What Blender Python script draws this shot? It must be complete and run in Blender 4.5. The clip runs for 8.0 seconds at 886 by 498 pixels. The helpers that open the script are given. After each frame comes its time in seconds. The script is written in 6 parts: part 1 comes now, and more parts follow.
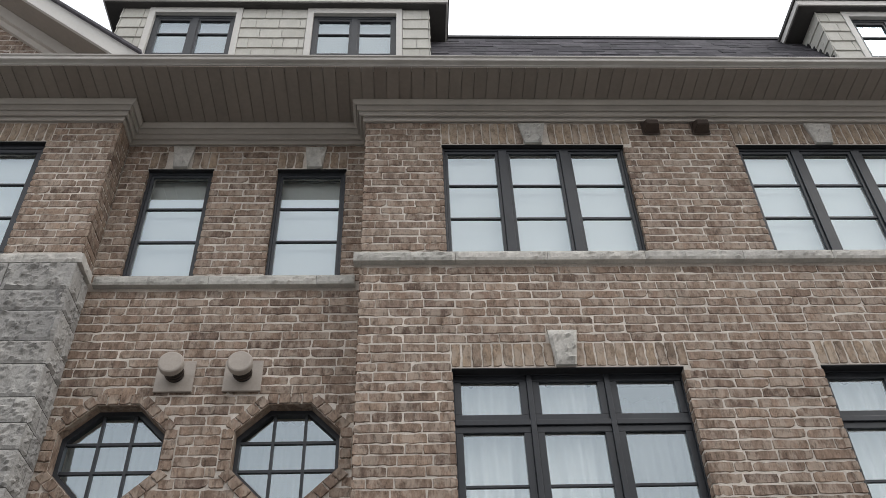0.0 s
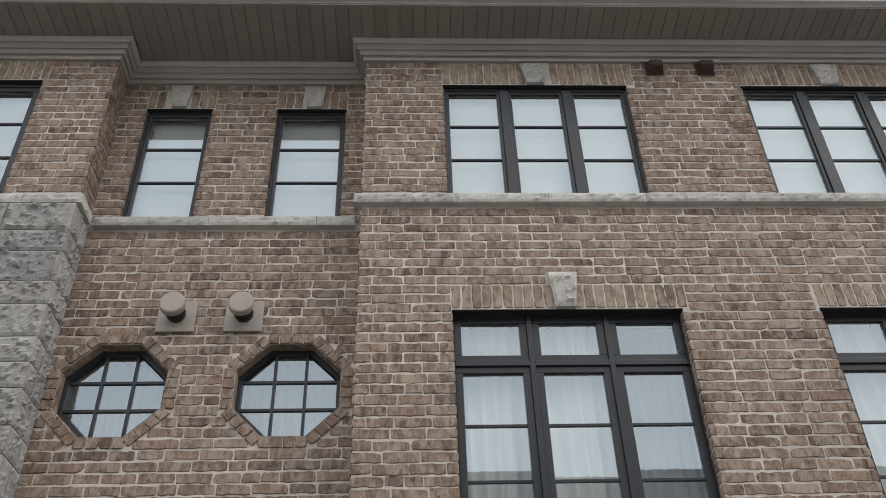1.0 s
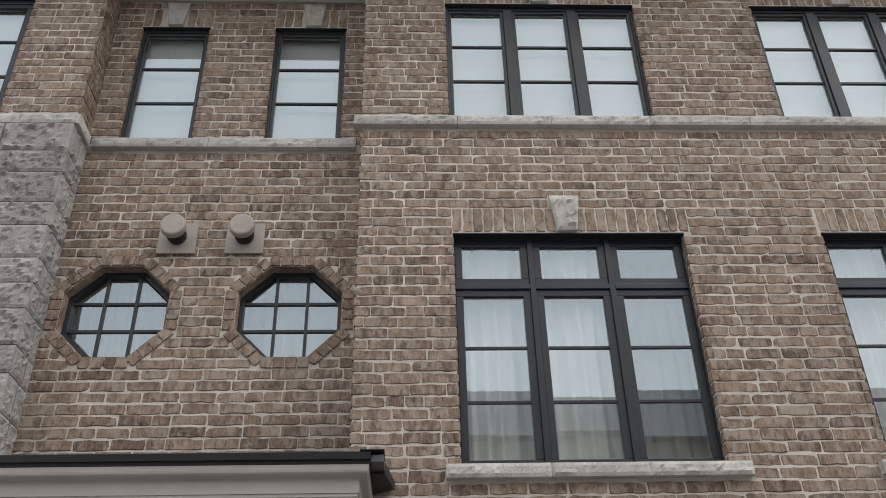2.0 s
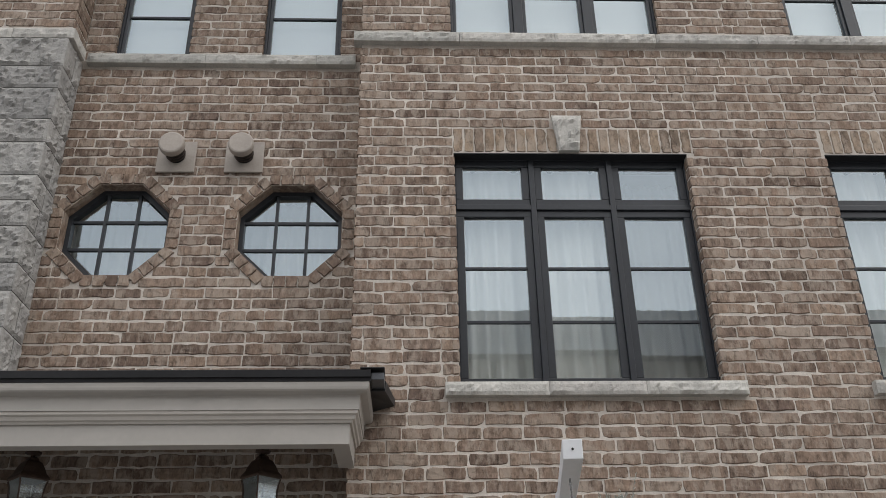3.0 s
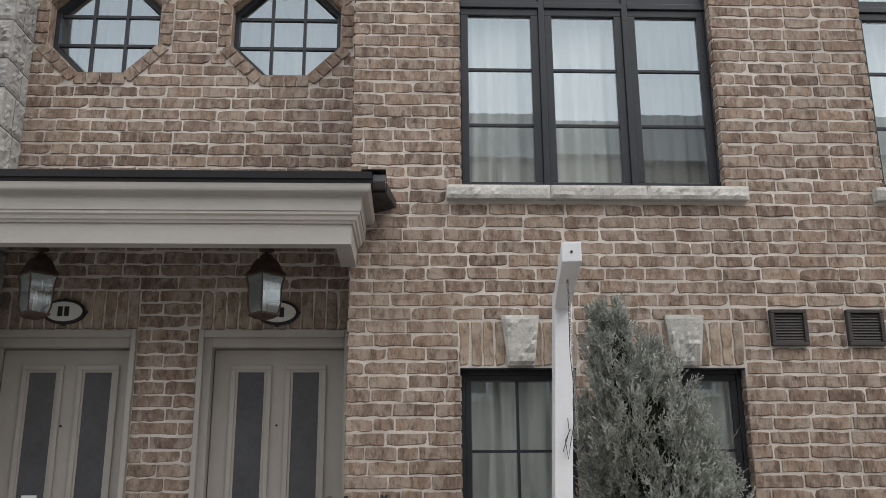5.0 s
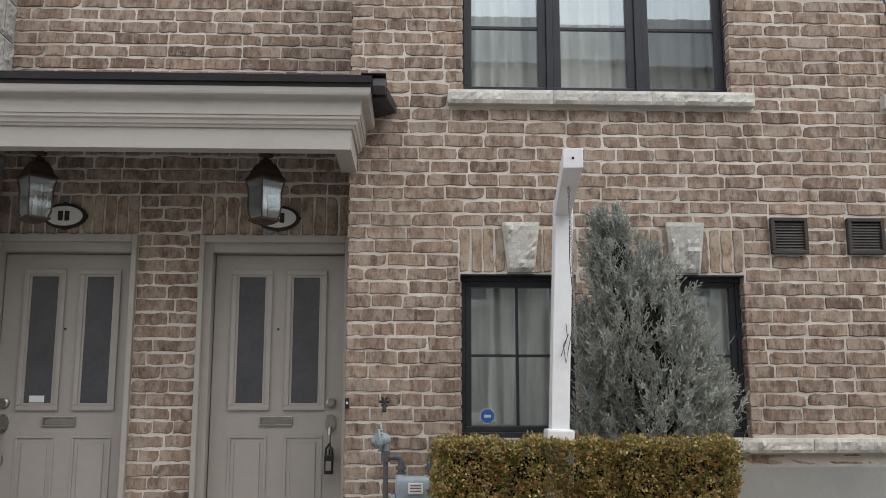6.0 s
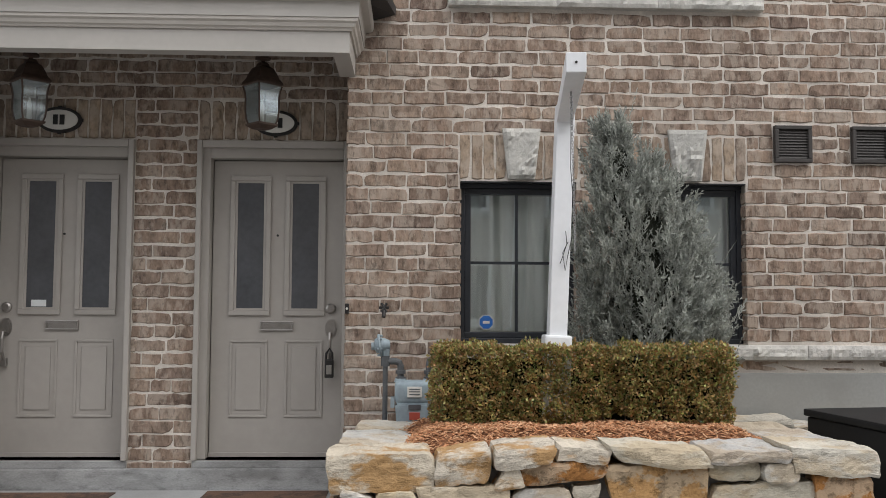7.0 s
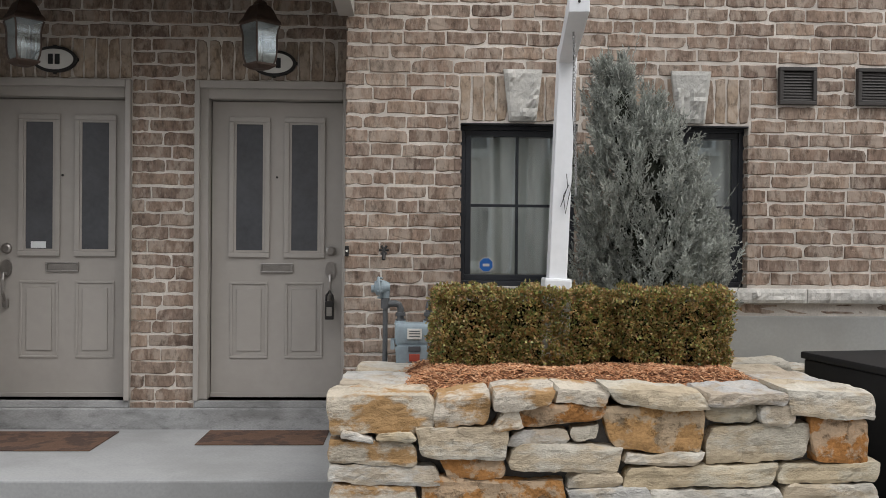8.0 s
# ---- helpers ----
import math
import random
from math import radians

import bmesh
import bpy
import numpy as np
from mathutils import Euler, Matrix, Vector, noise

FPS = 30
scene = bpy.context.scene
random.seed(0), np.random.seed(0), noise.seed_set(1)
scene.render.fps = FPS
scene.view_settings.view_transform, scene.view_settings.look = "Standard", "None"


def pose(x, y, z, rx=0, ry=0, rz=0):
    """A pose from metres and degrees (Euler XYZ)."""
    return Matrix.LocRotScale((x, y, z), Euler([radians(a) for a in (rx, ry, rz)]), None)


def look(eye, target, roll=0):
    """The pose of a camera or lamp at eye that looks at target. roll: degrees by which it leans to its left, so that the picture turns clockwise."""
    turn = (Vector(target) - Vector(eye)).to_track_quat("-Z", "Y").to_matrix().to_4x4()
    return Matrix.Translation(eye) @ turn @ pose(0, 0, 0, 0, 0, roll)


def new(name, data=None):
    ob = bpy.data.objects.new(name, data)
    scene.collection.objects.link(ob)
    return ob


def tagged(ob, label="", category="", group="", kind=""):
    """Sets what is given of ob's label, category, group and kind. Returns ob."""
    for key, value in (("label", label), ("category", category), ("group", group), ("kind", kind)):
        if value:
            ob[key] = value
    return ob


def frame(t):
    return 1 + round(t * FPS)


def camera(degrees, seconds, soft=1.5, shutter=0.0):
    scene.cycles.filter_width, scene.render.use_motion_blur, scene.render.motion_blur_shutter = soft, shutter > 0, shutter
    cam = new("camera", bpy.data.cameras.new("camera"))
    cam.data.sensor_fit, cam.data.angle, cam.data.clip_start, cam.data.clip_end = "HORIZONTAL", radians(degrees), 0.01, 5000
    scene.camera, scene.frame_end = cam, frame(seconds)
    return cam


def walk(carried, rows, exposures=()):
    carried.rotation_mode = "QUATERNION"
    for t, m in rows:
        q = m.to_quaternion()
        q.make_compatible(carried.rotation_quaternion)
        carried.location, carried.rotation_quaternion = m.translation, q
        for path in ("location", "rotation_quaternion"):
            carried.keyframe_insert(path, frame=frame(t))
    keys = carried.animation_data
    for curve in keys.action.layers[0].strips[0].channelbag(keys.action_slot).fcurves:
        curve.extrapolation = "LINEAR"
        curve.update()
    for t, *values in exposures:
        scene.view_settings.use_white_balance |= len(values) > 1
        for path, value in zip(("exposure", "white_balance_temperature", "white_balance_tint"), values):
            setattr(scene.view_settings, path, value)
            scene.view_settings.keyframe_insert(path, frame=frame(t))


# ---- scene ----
# camera: seconds, place, degrees of upward tilt, lean to the right, turn
cam = camera(52.44, 8.0, 0.7)
ROWS = [
    (0.0, -0.0122, -0.0576, 1.1834, 41.578, 2.329, -3.128),
    (0.5, -0.0067, -0.0533, 1.1887, 39.732, 2.081, -2.942),
    (1.0, -0.0037, -0.0496, 1.1940, 37.842, 1.926, -2.828),
    (1.5, -0.0039, -0.0433, 1.2025, 35.441, 1.741, -2.706),
    (3.0, 0.0002, -0.0242, 1.2205, 27.824, 1.052, -2.378),
    (3.5, 0.0003, -0.0158, 1.2248, 25.162, 0.914, -2.358),
    (4.0, -0.0027, -0.0067, 1.2312, 22.032, 0.714, -2.309),
    (4.5, -0.0032, 0.0044, 1.2370, 18.532, 0.517, -2.230),
    (6.0, 0.0060, 0.0317, 1.2346, 9.397, 0.006, -2.021),
    (6.5, 0.0072, 0.0428, 1.2331, 6.374, -0.160, -2.033),
    (7.0, 0.0071, 0.0573, 1.2294, 3.557, -0.302, -2.055),
    (7.5, 0.0077, 0.0659, 1.2300, 1.516, -0.401, -2.056),
    (8.0, 0.0084, 0.0714, 1.2367, -0.165, -0.454, -2.071),
]
walk(cam, [(t, look((x, y, z), Vector((x, y, z)) + Vector((-math.sin(radians(turn)) * math.cos(radians(tilt)), math.cos(radians(turn)) * math.cos(radians(tilt)), math.sin(radians(tilt)))), -lean)) for t, x, y, z, tilt, lean, turn in ROWS],
     exposures=[(0.0, 0.17), (3.5, 0.13), (6.0, 0.43), (7.4, 0.47), (8.0, 0.42)])

# ---- light ----
world = bpy.data.worlds.new("overcast")
scene.world = world
world.use_nodes = True
wn, wl = world.node_tree.nodes, world.node_tree.links
wn.clear()
sky = wn.new("ShaderNodeTexSky")
sky.sky_type, sky.sun_disc = "NISHITA", False
sky.sun_elevation, sky.sun_rotation = radians(60), radians(120)
sky.air_density, sky.dust_density = 1.0, 6.0
grey = wn.new("ShaderNodeHueSaturation")
grey.inputs["Saturation"].default_value = 0.75
even = wn.new("ShaderNodeGamma")
even.inputs["Gamma"].default_value = 0.2
bg = wn.new("ShaderNodeBackground")
bg.inputs["Strength"].default_value = 1.0
wout = wn.new("ShaderNodeOutputWorld")
wl.new(sky.outputs[0], grey.inputs["Color"])
wl.new(grey.outputs[0], even.inputs["Color"])
wl.new(even.outputs[0], bg.inputs["Color"])
wl.new(bg.outputs[0], wout.inputs["Surface"])
sun = new("sun", bpy.data.lights.new("sun", "SUN"))
sun.data.energy, sun.data.angle, sun.data.color = 0.8, radians(30), (1.0, 0.99, 0.98)
sun.matrix_world = look((16, -3, 26), (0, 6, 2))

# ---- materials ----


def rgb(c):
    return (*c, 1.0)


def material(name, colors, rough=0.8, metal=0.0, scale=6.0, vary=0.25, bump=0.2, fine=60.0, stretch=(1, 1, 1), pick="", stain=None, stain_scale=2.0,
             stain_amount=0.4, spec=0.3, bump_dist=0.004, leafy=0.0, pits=0.0, pit_scale=20.0, sharp=0.15):
    """A grained surface: one colour or several picked piece by piece, cloudy variation, fine grain, stains and relief."""
    m = bpy.data.materials.new(name)
    m.use_nodes = True
    n, l = m.node_tree.nodes, m.node_tree.links
    b = n["Principled BSDF"]
    b.inputs["Roughness"].default_value, b.inputs["Metallic"].default_value = rough, metal
    b.inputs["Specular IOR Level"].default_value = spec
    geo = n.new("ShaderNodeNewGeometry")
    shift = n.new("ShaderNodeVectorMath")
    shift.operation = "MULTIPLY_ADD"
    shift.inputs[1].default_value = stretch
    l.new(geo.outputs["Position"], shift.inputs[0])
    base = None
    if pick:
        if pick == "object":
            src = n.new("ShaderNodeObjectInfo").outputs["Random"]
        else:
            src = geo.outputs["Random Per Island"]
        ramp = n.new("ShaderNodeValToRGB")
        ramp.color_ramp.interpolation = "LINEAR"
        el = ramp.color_ramp.elements
        while len(el) < len(colors):
            el.new(0.5)
        for i, c in enumerate(colors):
            el[i].position = i / (len(colors) - 1)
            el[i].color = rgb(c)
        l.new(src, ramp.inputs[0])
        base = ramp.outputs[0]
        far = n.new("ShaderNodeMath")
        far.operation = "MULTIPLY"
        far.inputs[1].default_value = 37.0
        l.new(src, far.inputs[0])
        l.new(far.outputs[0], shift.inputs[2])
    cloud = n.new("ShaderNodeTexNoise")
    cloud.inputs["Scale"].default_value, cloud.inputs["Detail"].default_value = scale, 5
    grain = n.new("ShaderNodeTexNoise")
    grain.inputs["Scale"].default_value, grain.inputs["Detail"].default_value = fine, 4
    for tex in (cloud, grain):
        l.new(shift.outputs[0], tex.inputs["Vector"])
    both = n.new("ShaderNodeMath")
    both.operation = "MULTIPLY_ADD"
    both.inputs[1].default_value = 0.6
    l.new(cloud.outputs[0], both.inputs[0])
    half = n.new("ShaderNodeMath")
    half.operation = "MULTIPLY"
    half.inputs[1].default_value = 0.4
    l.new(grain.outputs[0], half.inputs[0])
    l.new(half.outputs[0], both.inputs[2])
    gain = n.new("ShaderNodeMapRange")
    gain.inputs["From Min"].default_value, gain.inputs["From Max"].default_value = 0.3, 0.7
    gain.inputs["To Min"].default_value, gain.inputs["To Max"].default_value = 1 - vary, 1 + vary
    l.new(both.outputs[0], gain.inputs["Value"])
    tint = n.new("ShaderNodeVectorMath")
    tint.operation = "SCALE"
    if base:
        l.new(base, tint.inputs[0])
    else:
        tint.inputs[0].default_value = colors[0]
    l.new(gain.outputs[0], tint.inputs["Scale"])
    out = tint.outputs[0]
    if stain:
        patch = n.new("ShaderNodeTexNoise")
        patch.inputs["Scale"].default_value, patch.inputs["Detail"].default_value = stain_scale, 7
        patch.inputs["Roughness"].default_value = 0.65
        l.new(shift.outputs[0], patch.inputs["Vector"])
        edge = n.new("ShaderNodeMapRange")
        edge.inputs["From Min"].default_value, edge.inputs["From Max"].default_value = 0.47, 0.47 + sharp
        edge.inputs["To Max"].default_value = stain_amount
        l.new(patch.outputs[0], edge.inputs["Value"])
        mix = n.new("ShaderNodeMix")
        mix.data_type = "RGBA"
        l.new(edge.outputs[0], mix.inputs["Factor"])
        l.new(out, mix.inputs["A"])
        mix.inputs["B"].default_value = rgb(stain)
        out = mix.outputs["Result"]
    relief = both.outputs[0]
    if pits:
        pock = n.new("ShaderNodeTexNoise")
        pock.inputs["Scale"].default_value, pock.inputs["Detail"].default_value = pit_scale, 7
        pock.inputs["Roughness"].default_value = 0.7
        l.new(shift.outputs[0], pock.inputs["Vector"])
        deep = n.new("ShaderNodeMapRange")
        deep.inputs["From Min"].default_value, deep.inputs["From Max"].default_value = 0.53, 0.64
        deep.inputs["To Max"].default_value = pits
        l.new(pock.outputs[0], deep.inputs["Value"])
        keep = n.new("ShaderNodeMath")
        keep.operation = "SUBTRACT"
        keep.inputs[0].default_value = 1.0
        l.new(deep.outputs[0], keep.inputs[1])
        dim = n.new("ShaderNodeVectorMath")
        dim.operation = "SCALE"
        l.new(out, dim.inputs[0])
        l.new(keep.outputs[0], dim.inputs["Scale"])
        out = dim.outputs[0]
        low = n.new("ShaderNodeMath")
        low.operation = "ADD"
        l.new(both.outputs[0], low.inputs[0])
        l.new(keep.outputs[0], low.inputs[1])
        relief = low.outputs[0]
    l.new(out, b.inputs["Base Color"])
    if bump:
        bp = n.new("ShaderNodeBump")
        bp.inputs["Strength"].default_value, bp.inputs["Distance"].default_value = bump, bump_dist
        l.new(relief, bp.inputs["Height"])
        l.new(bp.outputs[0], b.inputs["Normal"])
    if leafy:
        lit = n.new("ShaderNodeBsdfTranslucent")
        l.new(out, lit.inputs["Color"])
        mixed = n.new("ShaderNodeMixShader")
        mixed.inputs[0].default_value = leafy
        l.new(b.outputs[0], mixed.inputs[1])
        l.new(lit.outputs[0], mixed.inputs[2])
        l.new(mixed.outputs[0], n["Material Output"].inputs[0])
    return m


def glass(name, tint, gloss, haze=0.0):
    """Coated window glass: part mirror, part clear."""
    m = bpy.data.materials.new(name)
    m.use_nodes = True
    n, l = m.node_tree.nodes, m.node_tree.links
    n.clear()
    o = n.new("ShaderNodeOutputMaterial")
    mix = n.new("ShaderNodeMixShader")
    clear = n.new("ShaderNodeBsdfTransparent")
    clear.inputs[0].default_value = rgb(tint)
    shine = n.new("ShaderNodeBsdfGlossy")
    shine.inputs["Roughness"].default_value = 0.004
    shine.inputs["Color"].default_value = (0.77, 0.88, 0.95, 1)
    fr = n.new("ShaderNodeFresnel")
    fr.inputs["IOR"].default_value = 1.5
    add = n.new("ShaderNodeMath")
    add.operation = "MULTIPLY_ADD"
    add.inputs[1].default_value, add.inputs[2].default_value = 1.0, gloss
    l.new(fr.outputs[0], add.inputs[0])
    tex = n.new("ShaderNodeTexNoise")
    tex.inputs["Scale"].default_value = 1.6
    bp = n.new("ShaderNodeBump")
    bp.inputs["Strength"].default_value, bp.inputs["Distance"].default_value = 0.03, 0.004
    l.new(tex.outputs[0], bp.inputs["Height"])
    l.new(bp.outputs[0], shine.inputs["Normal"])
    l.new(add.outputs[0], mix.inputs[0])
    l.new(clear.outputs[0], mix.inputs[1])
    l.new(shine.outputs[0], mix.inputs[2])
    if haze:
        shine.inputs["Roughness"].default_value = 0.12
        milk = n.new("ShaderNodeBsdfDiffuse")
        milk.inputs["Color"].default_value = (0.62, 0.66, 0.64, 1)
        blend = n.new("ShaderNodeMixShader")
        blend.inputs[0].default_value = haze
        l.new(mix.outputs[0], blend.inputs[1])
        l.new(milk.outputs[0], blend.inputs[2])
        l.new(blend.outputs[0], o.inputs[0])
    else:
        l.new(mix.outputs[0], o.inputs[0])
    return m


BRICKS = [(0.154, 0.111, 0.088), (0.214, 0.155, 0.12), (0.264, 0.191, 0.146), (0.221, 0.164, 0.131), (0.304, 0.224, 0.17), (0.243, 0.174, 0.134), (0.282, 0.213, 0.167), (0.173, 0.125, 0.101), (0.255, 0.186, 0.143), (0.296, 0.232, 0.186)]
TANS = [(0.26, 0.195, 0.145), (0.35, 0.27, 0.20), (0.215, 0.165, 0.13), (0.31, 0.235, 0.175)]
kw = dict(rough=0.93, scale=12, fine=46, stretch=(2.0, 2.0, 0.9), vary=0.44, bump=0.8, bump_dist=0.006, pits=0.38, pit_scale=15, sharp=0.10, stain=(0.46, 0.39, 0.325), stain_scale=6.5, stain_amount=0.5, spec=0.15)
M_BRICK = material("brick", BRICKS, pick="object", **kw)
M_BRICK_FAR = material("brick_joined", BRICKS, pick="island", **kw)
M_SOLDIER = material("soldier_brick", TANS, pick="object", **{**kw, "stretch": (1.4, 1.4, 0.8)})
M_MORTAR = material("mortar", [(0.60, 0.55, 0.495)], rough=0.95, scale=3, fine=90, vary=0.28, bump=0.5, spec=0.1, stain=(0.44, 0.40, 0.36), stain_scale=2.5, stain_amount=0.6)
M_LIMESTONE = material("limestone", [(0.50, 0.48, 0.45), (0.58, 0.56, 0.52), (0.45, 0.44, 0.41)], pick="object", rough=0.9, scale=7, fine=50, vary=0.22, bump=0.9, bump_dist=0.012, stain=(0.33, 0.32, 0.30), stain_scale=3, stain_amount=0.4, spec=0.15, pits=0.13, pit_scale=18)
M_PIERSTONE = material("split_face_stone", [(0.33, 0.322, 0.308), (0.385, 0.375, 0.357), (0.30, 0.293, 0.283), (0.36, 0.348, 0.33)], pick="object", rough=0.92, scale=8, fine=40, vary=0.22, bump=1.0, bump_dist=0.02, stain=(0.30, 0.292, 0.28), stain_scale=5, stain_amount=0.3, spec=0.12, pits=0.14, pit_scale=14)
M_TRIM = material("taupe_paint", [(0.50, 0.465, 0.425)], rough=0.55, scale=2.5, fine=25, vary=0.06, bump=0.05, stain=(0.34, 0.315, 0.285), stain_scale=1.8, stain_amount=0.25)
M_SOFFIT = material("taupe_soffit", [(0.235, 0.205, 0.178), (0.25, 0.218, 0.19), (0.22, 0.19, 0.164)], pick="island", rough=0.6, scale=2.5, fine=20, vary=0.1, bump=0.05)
M_GUTTER = material("gutter_metal", [(0.50, 0.475, 0.445)], rough=0.4, scale=1.6, fine=14, vary=0.08, bump=0.05, stain=(0.28, 0.26, 0.24), stain_scale=1.2, stain_amount=0.35, spec=0.5)
M_BLACK = material("black_window_frame", [(0.027, 0.030, 0.036)], rough=0.38, scale=4, fine=40, vary=0.25, bump=0.05, spec=0.4)
M_ROOF = material("dark_shingle", [(0.06, 0.06, 0.066), (0.105, 0.10, 0.112), (0.048, 0.047, 0.054), (0.085, 0.08, 0.092)], pick="island", rough=0.95, scale=12, fine=180, vary=0.35, bump=0.6, spec=0.15)
M_BLACKMETAL = material("black_flashing", [(0.02, 0.02, 0.022)], rough=0.5, scale=3, fine=30, vary=0.25, bump=0.1)
M_SHAKE = material("beige_shake", [(0.47, 0.46, 0.42), (0.51, 0.50, 0.46), (0.44, 0.43, 0.39)], pick="object", rough=0.8, scale=5, fine=30, vary=0.1, stretch=(2, 2, 0.6), bump=0.25)
M_DARKTRIM = material("dark_dormer_eave", [(0.06, 0.057, 0.055)], rough=0.7, scale=4, fine=40, vary=0.2, bump=0.15)
M_WHITEPAINT = material("offwhite_trim", [(0.58, 0.565, 0.54)], rough=0.55, scale=2, fine=30, vary=0.07, bump=0.06, stain=(0.50, 0.485, 0.455), stain_scale=2, stain_amount=0.2)
M_ROOM = material("interior_plaster", [(0.55, 0.53, 0.49)], rough=0.9, scale=2, fine=40, vary=0.08, bump=0.05)
M_GLASS = glass("window_glass", (0.92, 0.95, 0.95), 0.22)
M_GLASS_LOW = glass("clear_window_glass", (0.88, 0.91, 0.90), 0.17)


# ---- building helpers ----
def mesh_of(bm, name, mat, smooth=False):
    if len(bm.faces) > 4:
        bmesh.ops.recalc_face_normals(bm, faces=bm.faces[:])
    me = bpy.data.meshes.new(name)
    bm.to_mesh(me)
    bm.free()
    if mat:
        me.materials.append(mat)
    if smooth:
        for p in me.polygons:
            p.use_smooth = True
    return me


def part(name, bm, mat, parent=None, label="", smooth=False):
    ob = new(name, mesh_of(bm, name, mat, smooth))
    if parent:
        ob.parent = parent
    if label:
        ob["label"] = label
    return ob


def box(bm, x0, x1, y0, y1, z0, z1, bevel=0.0):
    v = [bm.verts.new((x, y, z)) for x in (x0, x1) for y in (y0, y1) for z in (z0, z1)]
    fs = [bm.faces.new([v[i] for i in q]) for q in ((0, 1, 3, 2), (4, 6, 7, 5), (0, 4, 5, 1), (2, 3, 7, 6), (0, 2, 6, 4), (1, 5, 7, 3))]
    if bevel:
        es = list({e for f in fs for e in f.edges})
        bmesh.ops.bevel(bm, geom=es, offset=bevel, segments=2, affect="EDGES", profile=0.6)
    return v


def boxes(*rows, bevel=0.0):
    bm = bmesh.new()
    for r in rows:
        box(bm, *r, bevel=bevel)
    return bm


def prism(bm, outline, y0, y1):
    """A solid with an outline in x and z, from y0 to y1."""
    a = [bm.verts.new((x, y0, z)) for x, z in outline]
    b = [bm.verts.new((x, y1, z)) for x, z in outline]
    bm.faces.new(a)
    bm.faces.new(b[::-1])
    for i in range(len(a)):
        j = (i + 1) % len(a)
        bm.faces.new((a[i], b[i], b[j], a[j]))


def sweep(bm, path, profile, caps=True):
    """A moulding: profile points (out, z) carried along a plan path, mitred; out is to the right of the way along it."""
    n, rings = len(path), []
    for i, p in enumerate(path):
        p = Vector(p)
        ds = []
        if i > 0:
            ds.append((p - Vector(path[i - 1])).normalized())
        if i < n - 1:
            ds.append((Vector(path[i + 1]) - p).normalized())
        ns = [Vector((d.y, -d.x)) for d in ds]
        m = ns[0] if len(ns) == 1 else (ns[0] + ns[1]) / (1 + ns[0].dot(ns[1]))
        rings.append([bm.verts.new((p.x + m.x * o, p.y + m.y * o, z)) for o, z in profile])
    k = len(profile)
    for a, b in zip(rings, rings[1:]):
        for i in range(k):
            j = (i + 1) % k
            bm.faces.new((a[i], a[j], b[j], b[i]))
    if caps:
        bm.faces.new(rings[0])
        bm.faces.new(rings[-1][::-1])


def tube(bm, pts, r, seg=8, caps=True):
    """A round bar through points."""
    pts = [Vector(p) for p in pts]
    rings = []
    for i, p in enumerate(pts):
        d = (pts[min(i + 1, len(pts) - 1)] - pts[max(i - 1, 0)]).normalized()
        u = d.orthogonal().normalized() if i == 0 else (u - d * u.dot(d)).normalized()
        w = d.cross(u)
        rr = r[i] if isinstance(r, (list, tuple)) else r
        rings.append([bm.verts.new(p + (u * math.cos(k * math.tau / seg) + w * math.sin(k * math.tau / seg)) * rr) for k in range(seg)])
    for a, b in zip(rings, rings[1:]):
        for i in range(seg):
            j = (i + 1) % seg
            bm.faces.new((a[i], a[j], b[j], b[i]))
    if caps:
        bm.faces.new(rings[0][::-1])
        bm.faces.new(rings[-1])


def lathe(bm, centre, profile, seg=16, flat=False):
    """Turned about the upright axis through centre: profile points (radius, z)."""
    c = Vector(centre)
    turn = math.pi / seg if flat else 0
    rings = [[bm.verts.new(c + Vector((r * math.cos(k * math.tau / seg + turn), r * math.sin(k * math.tau / seg + turn), z))) for k in range(seg)] for r, z in profile]
    for a, b in zip(rings, rings[1:]):
        for i in range(seg):
            j = (i + 1) % seg
            bm.faces.new((a[i], a[j], b[j], b[i]))
    bm.faces.new(rings[0][::-1])
    bm.faces.new(rings[-1])


def thing(name, label, category, kind="", group="", at=(0, 0, 0)):
    ob = new(name)
    ob.location = at
    return tagged(ob, label, category, group, kind)


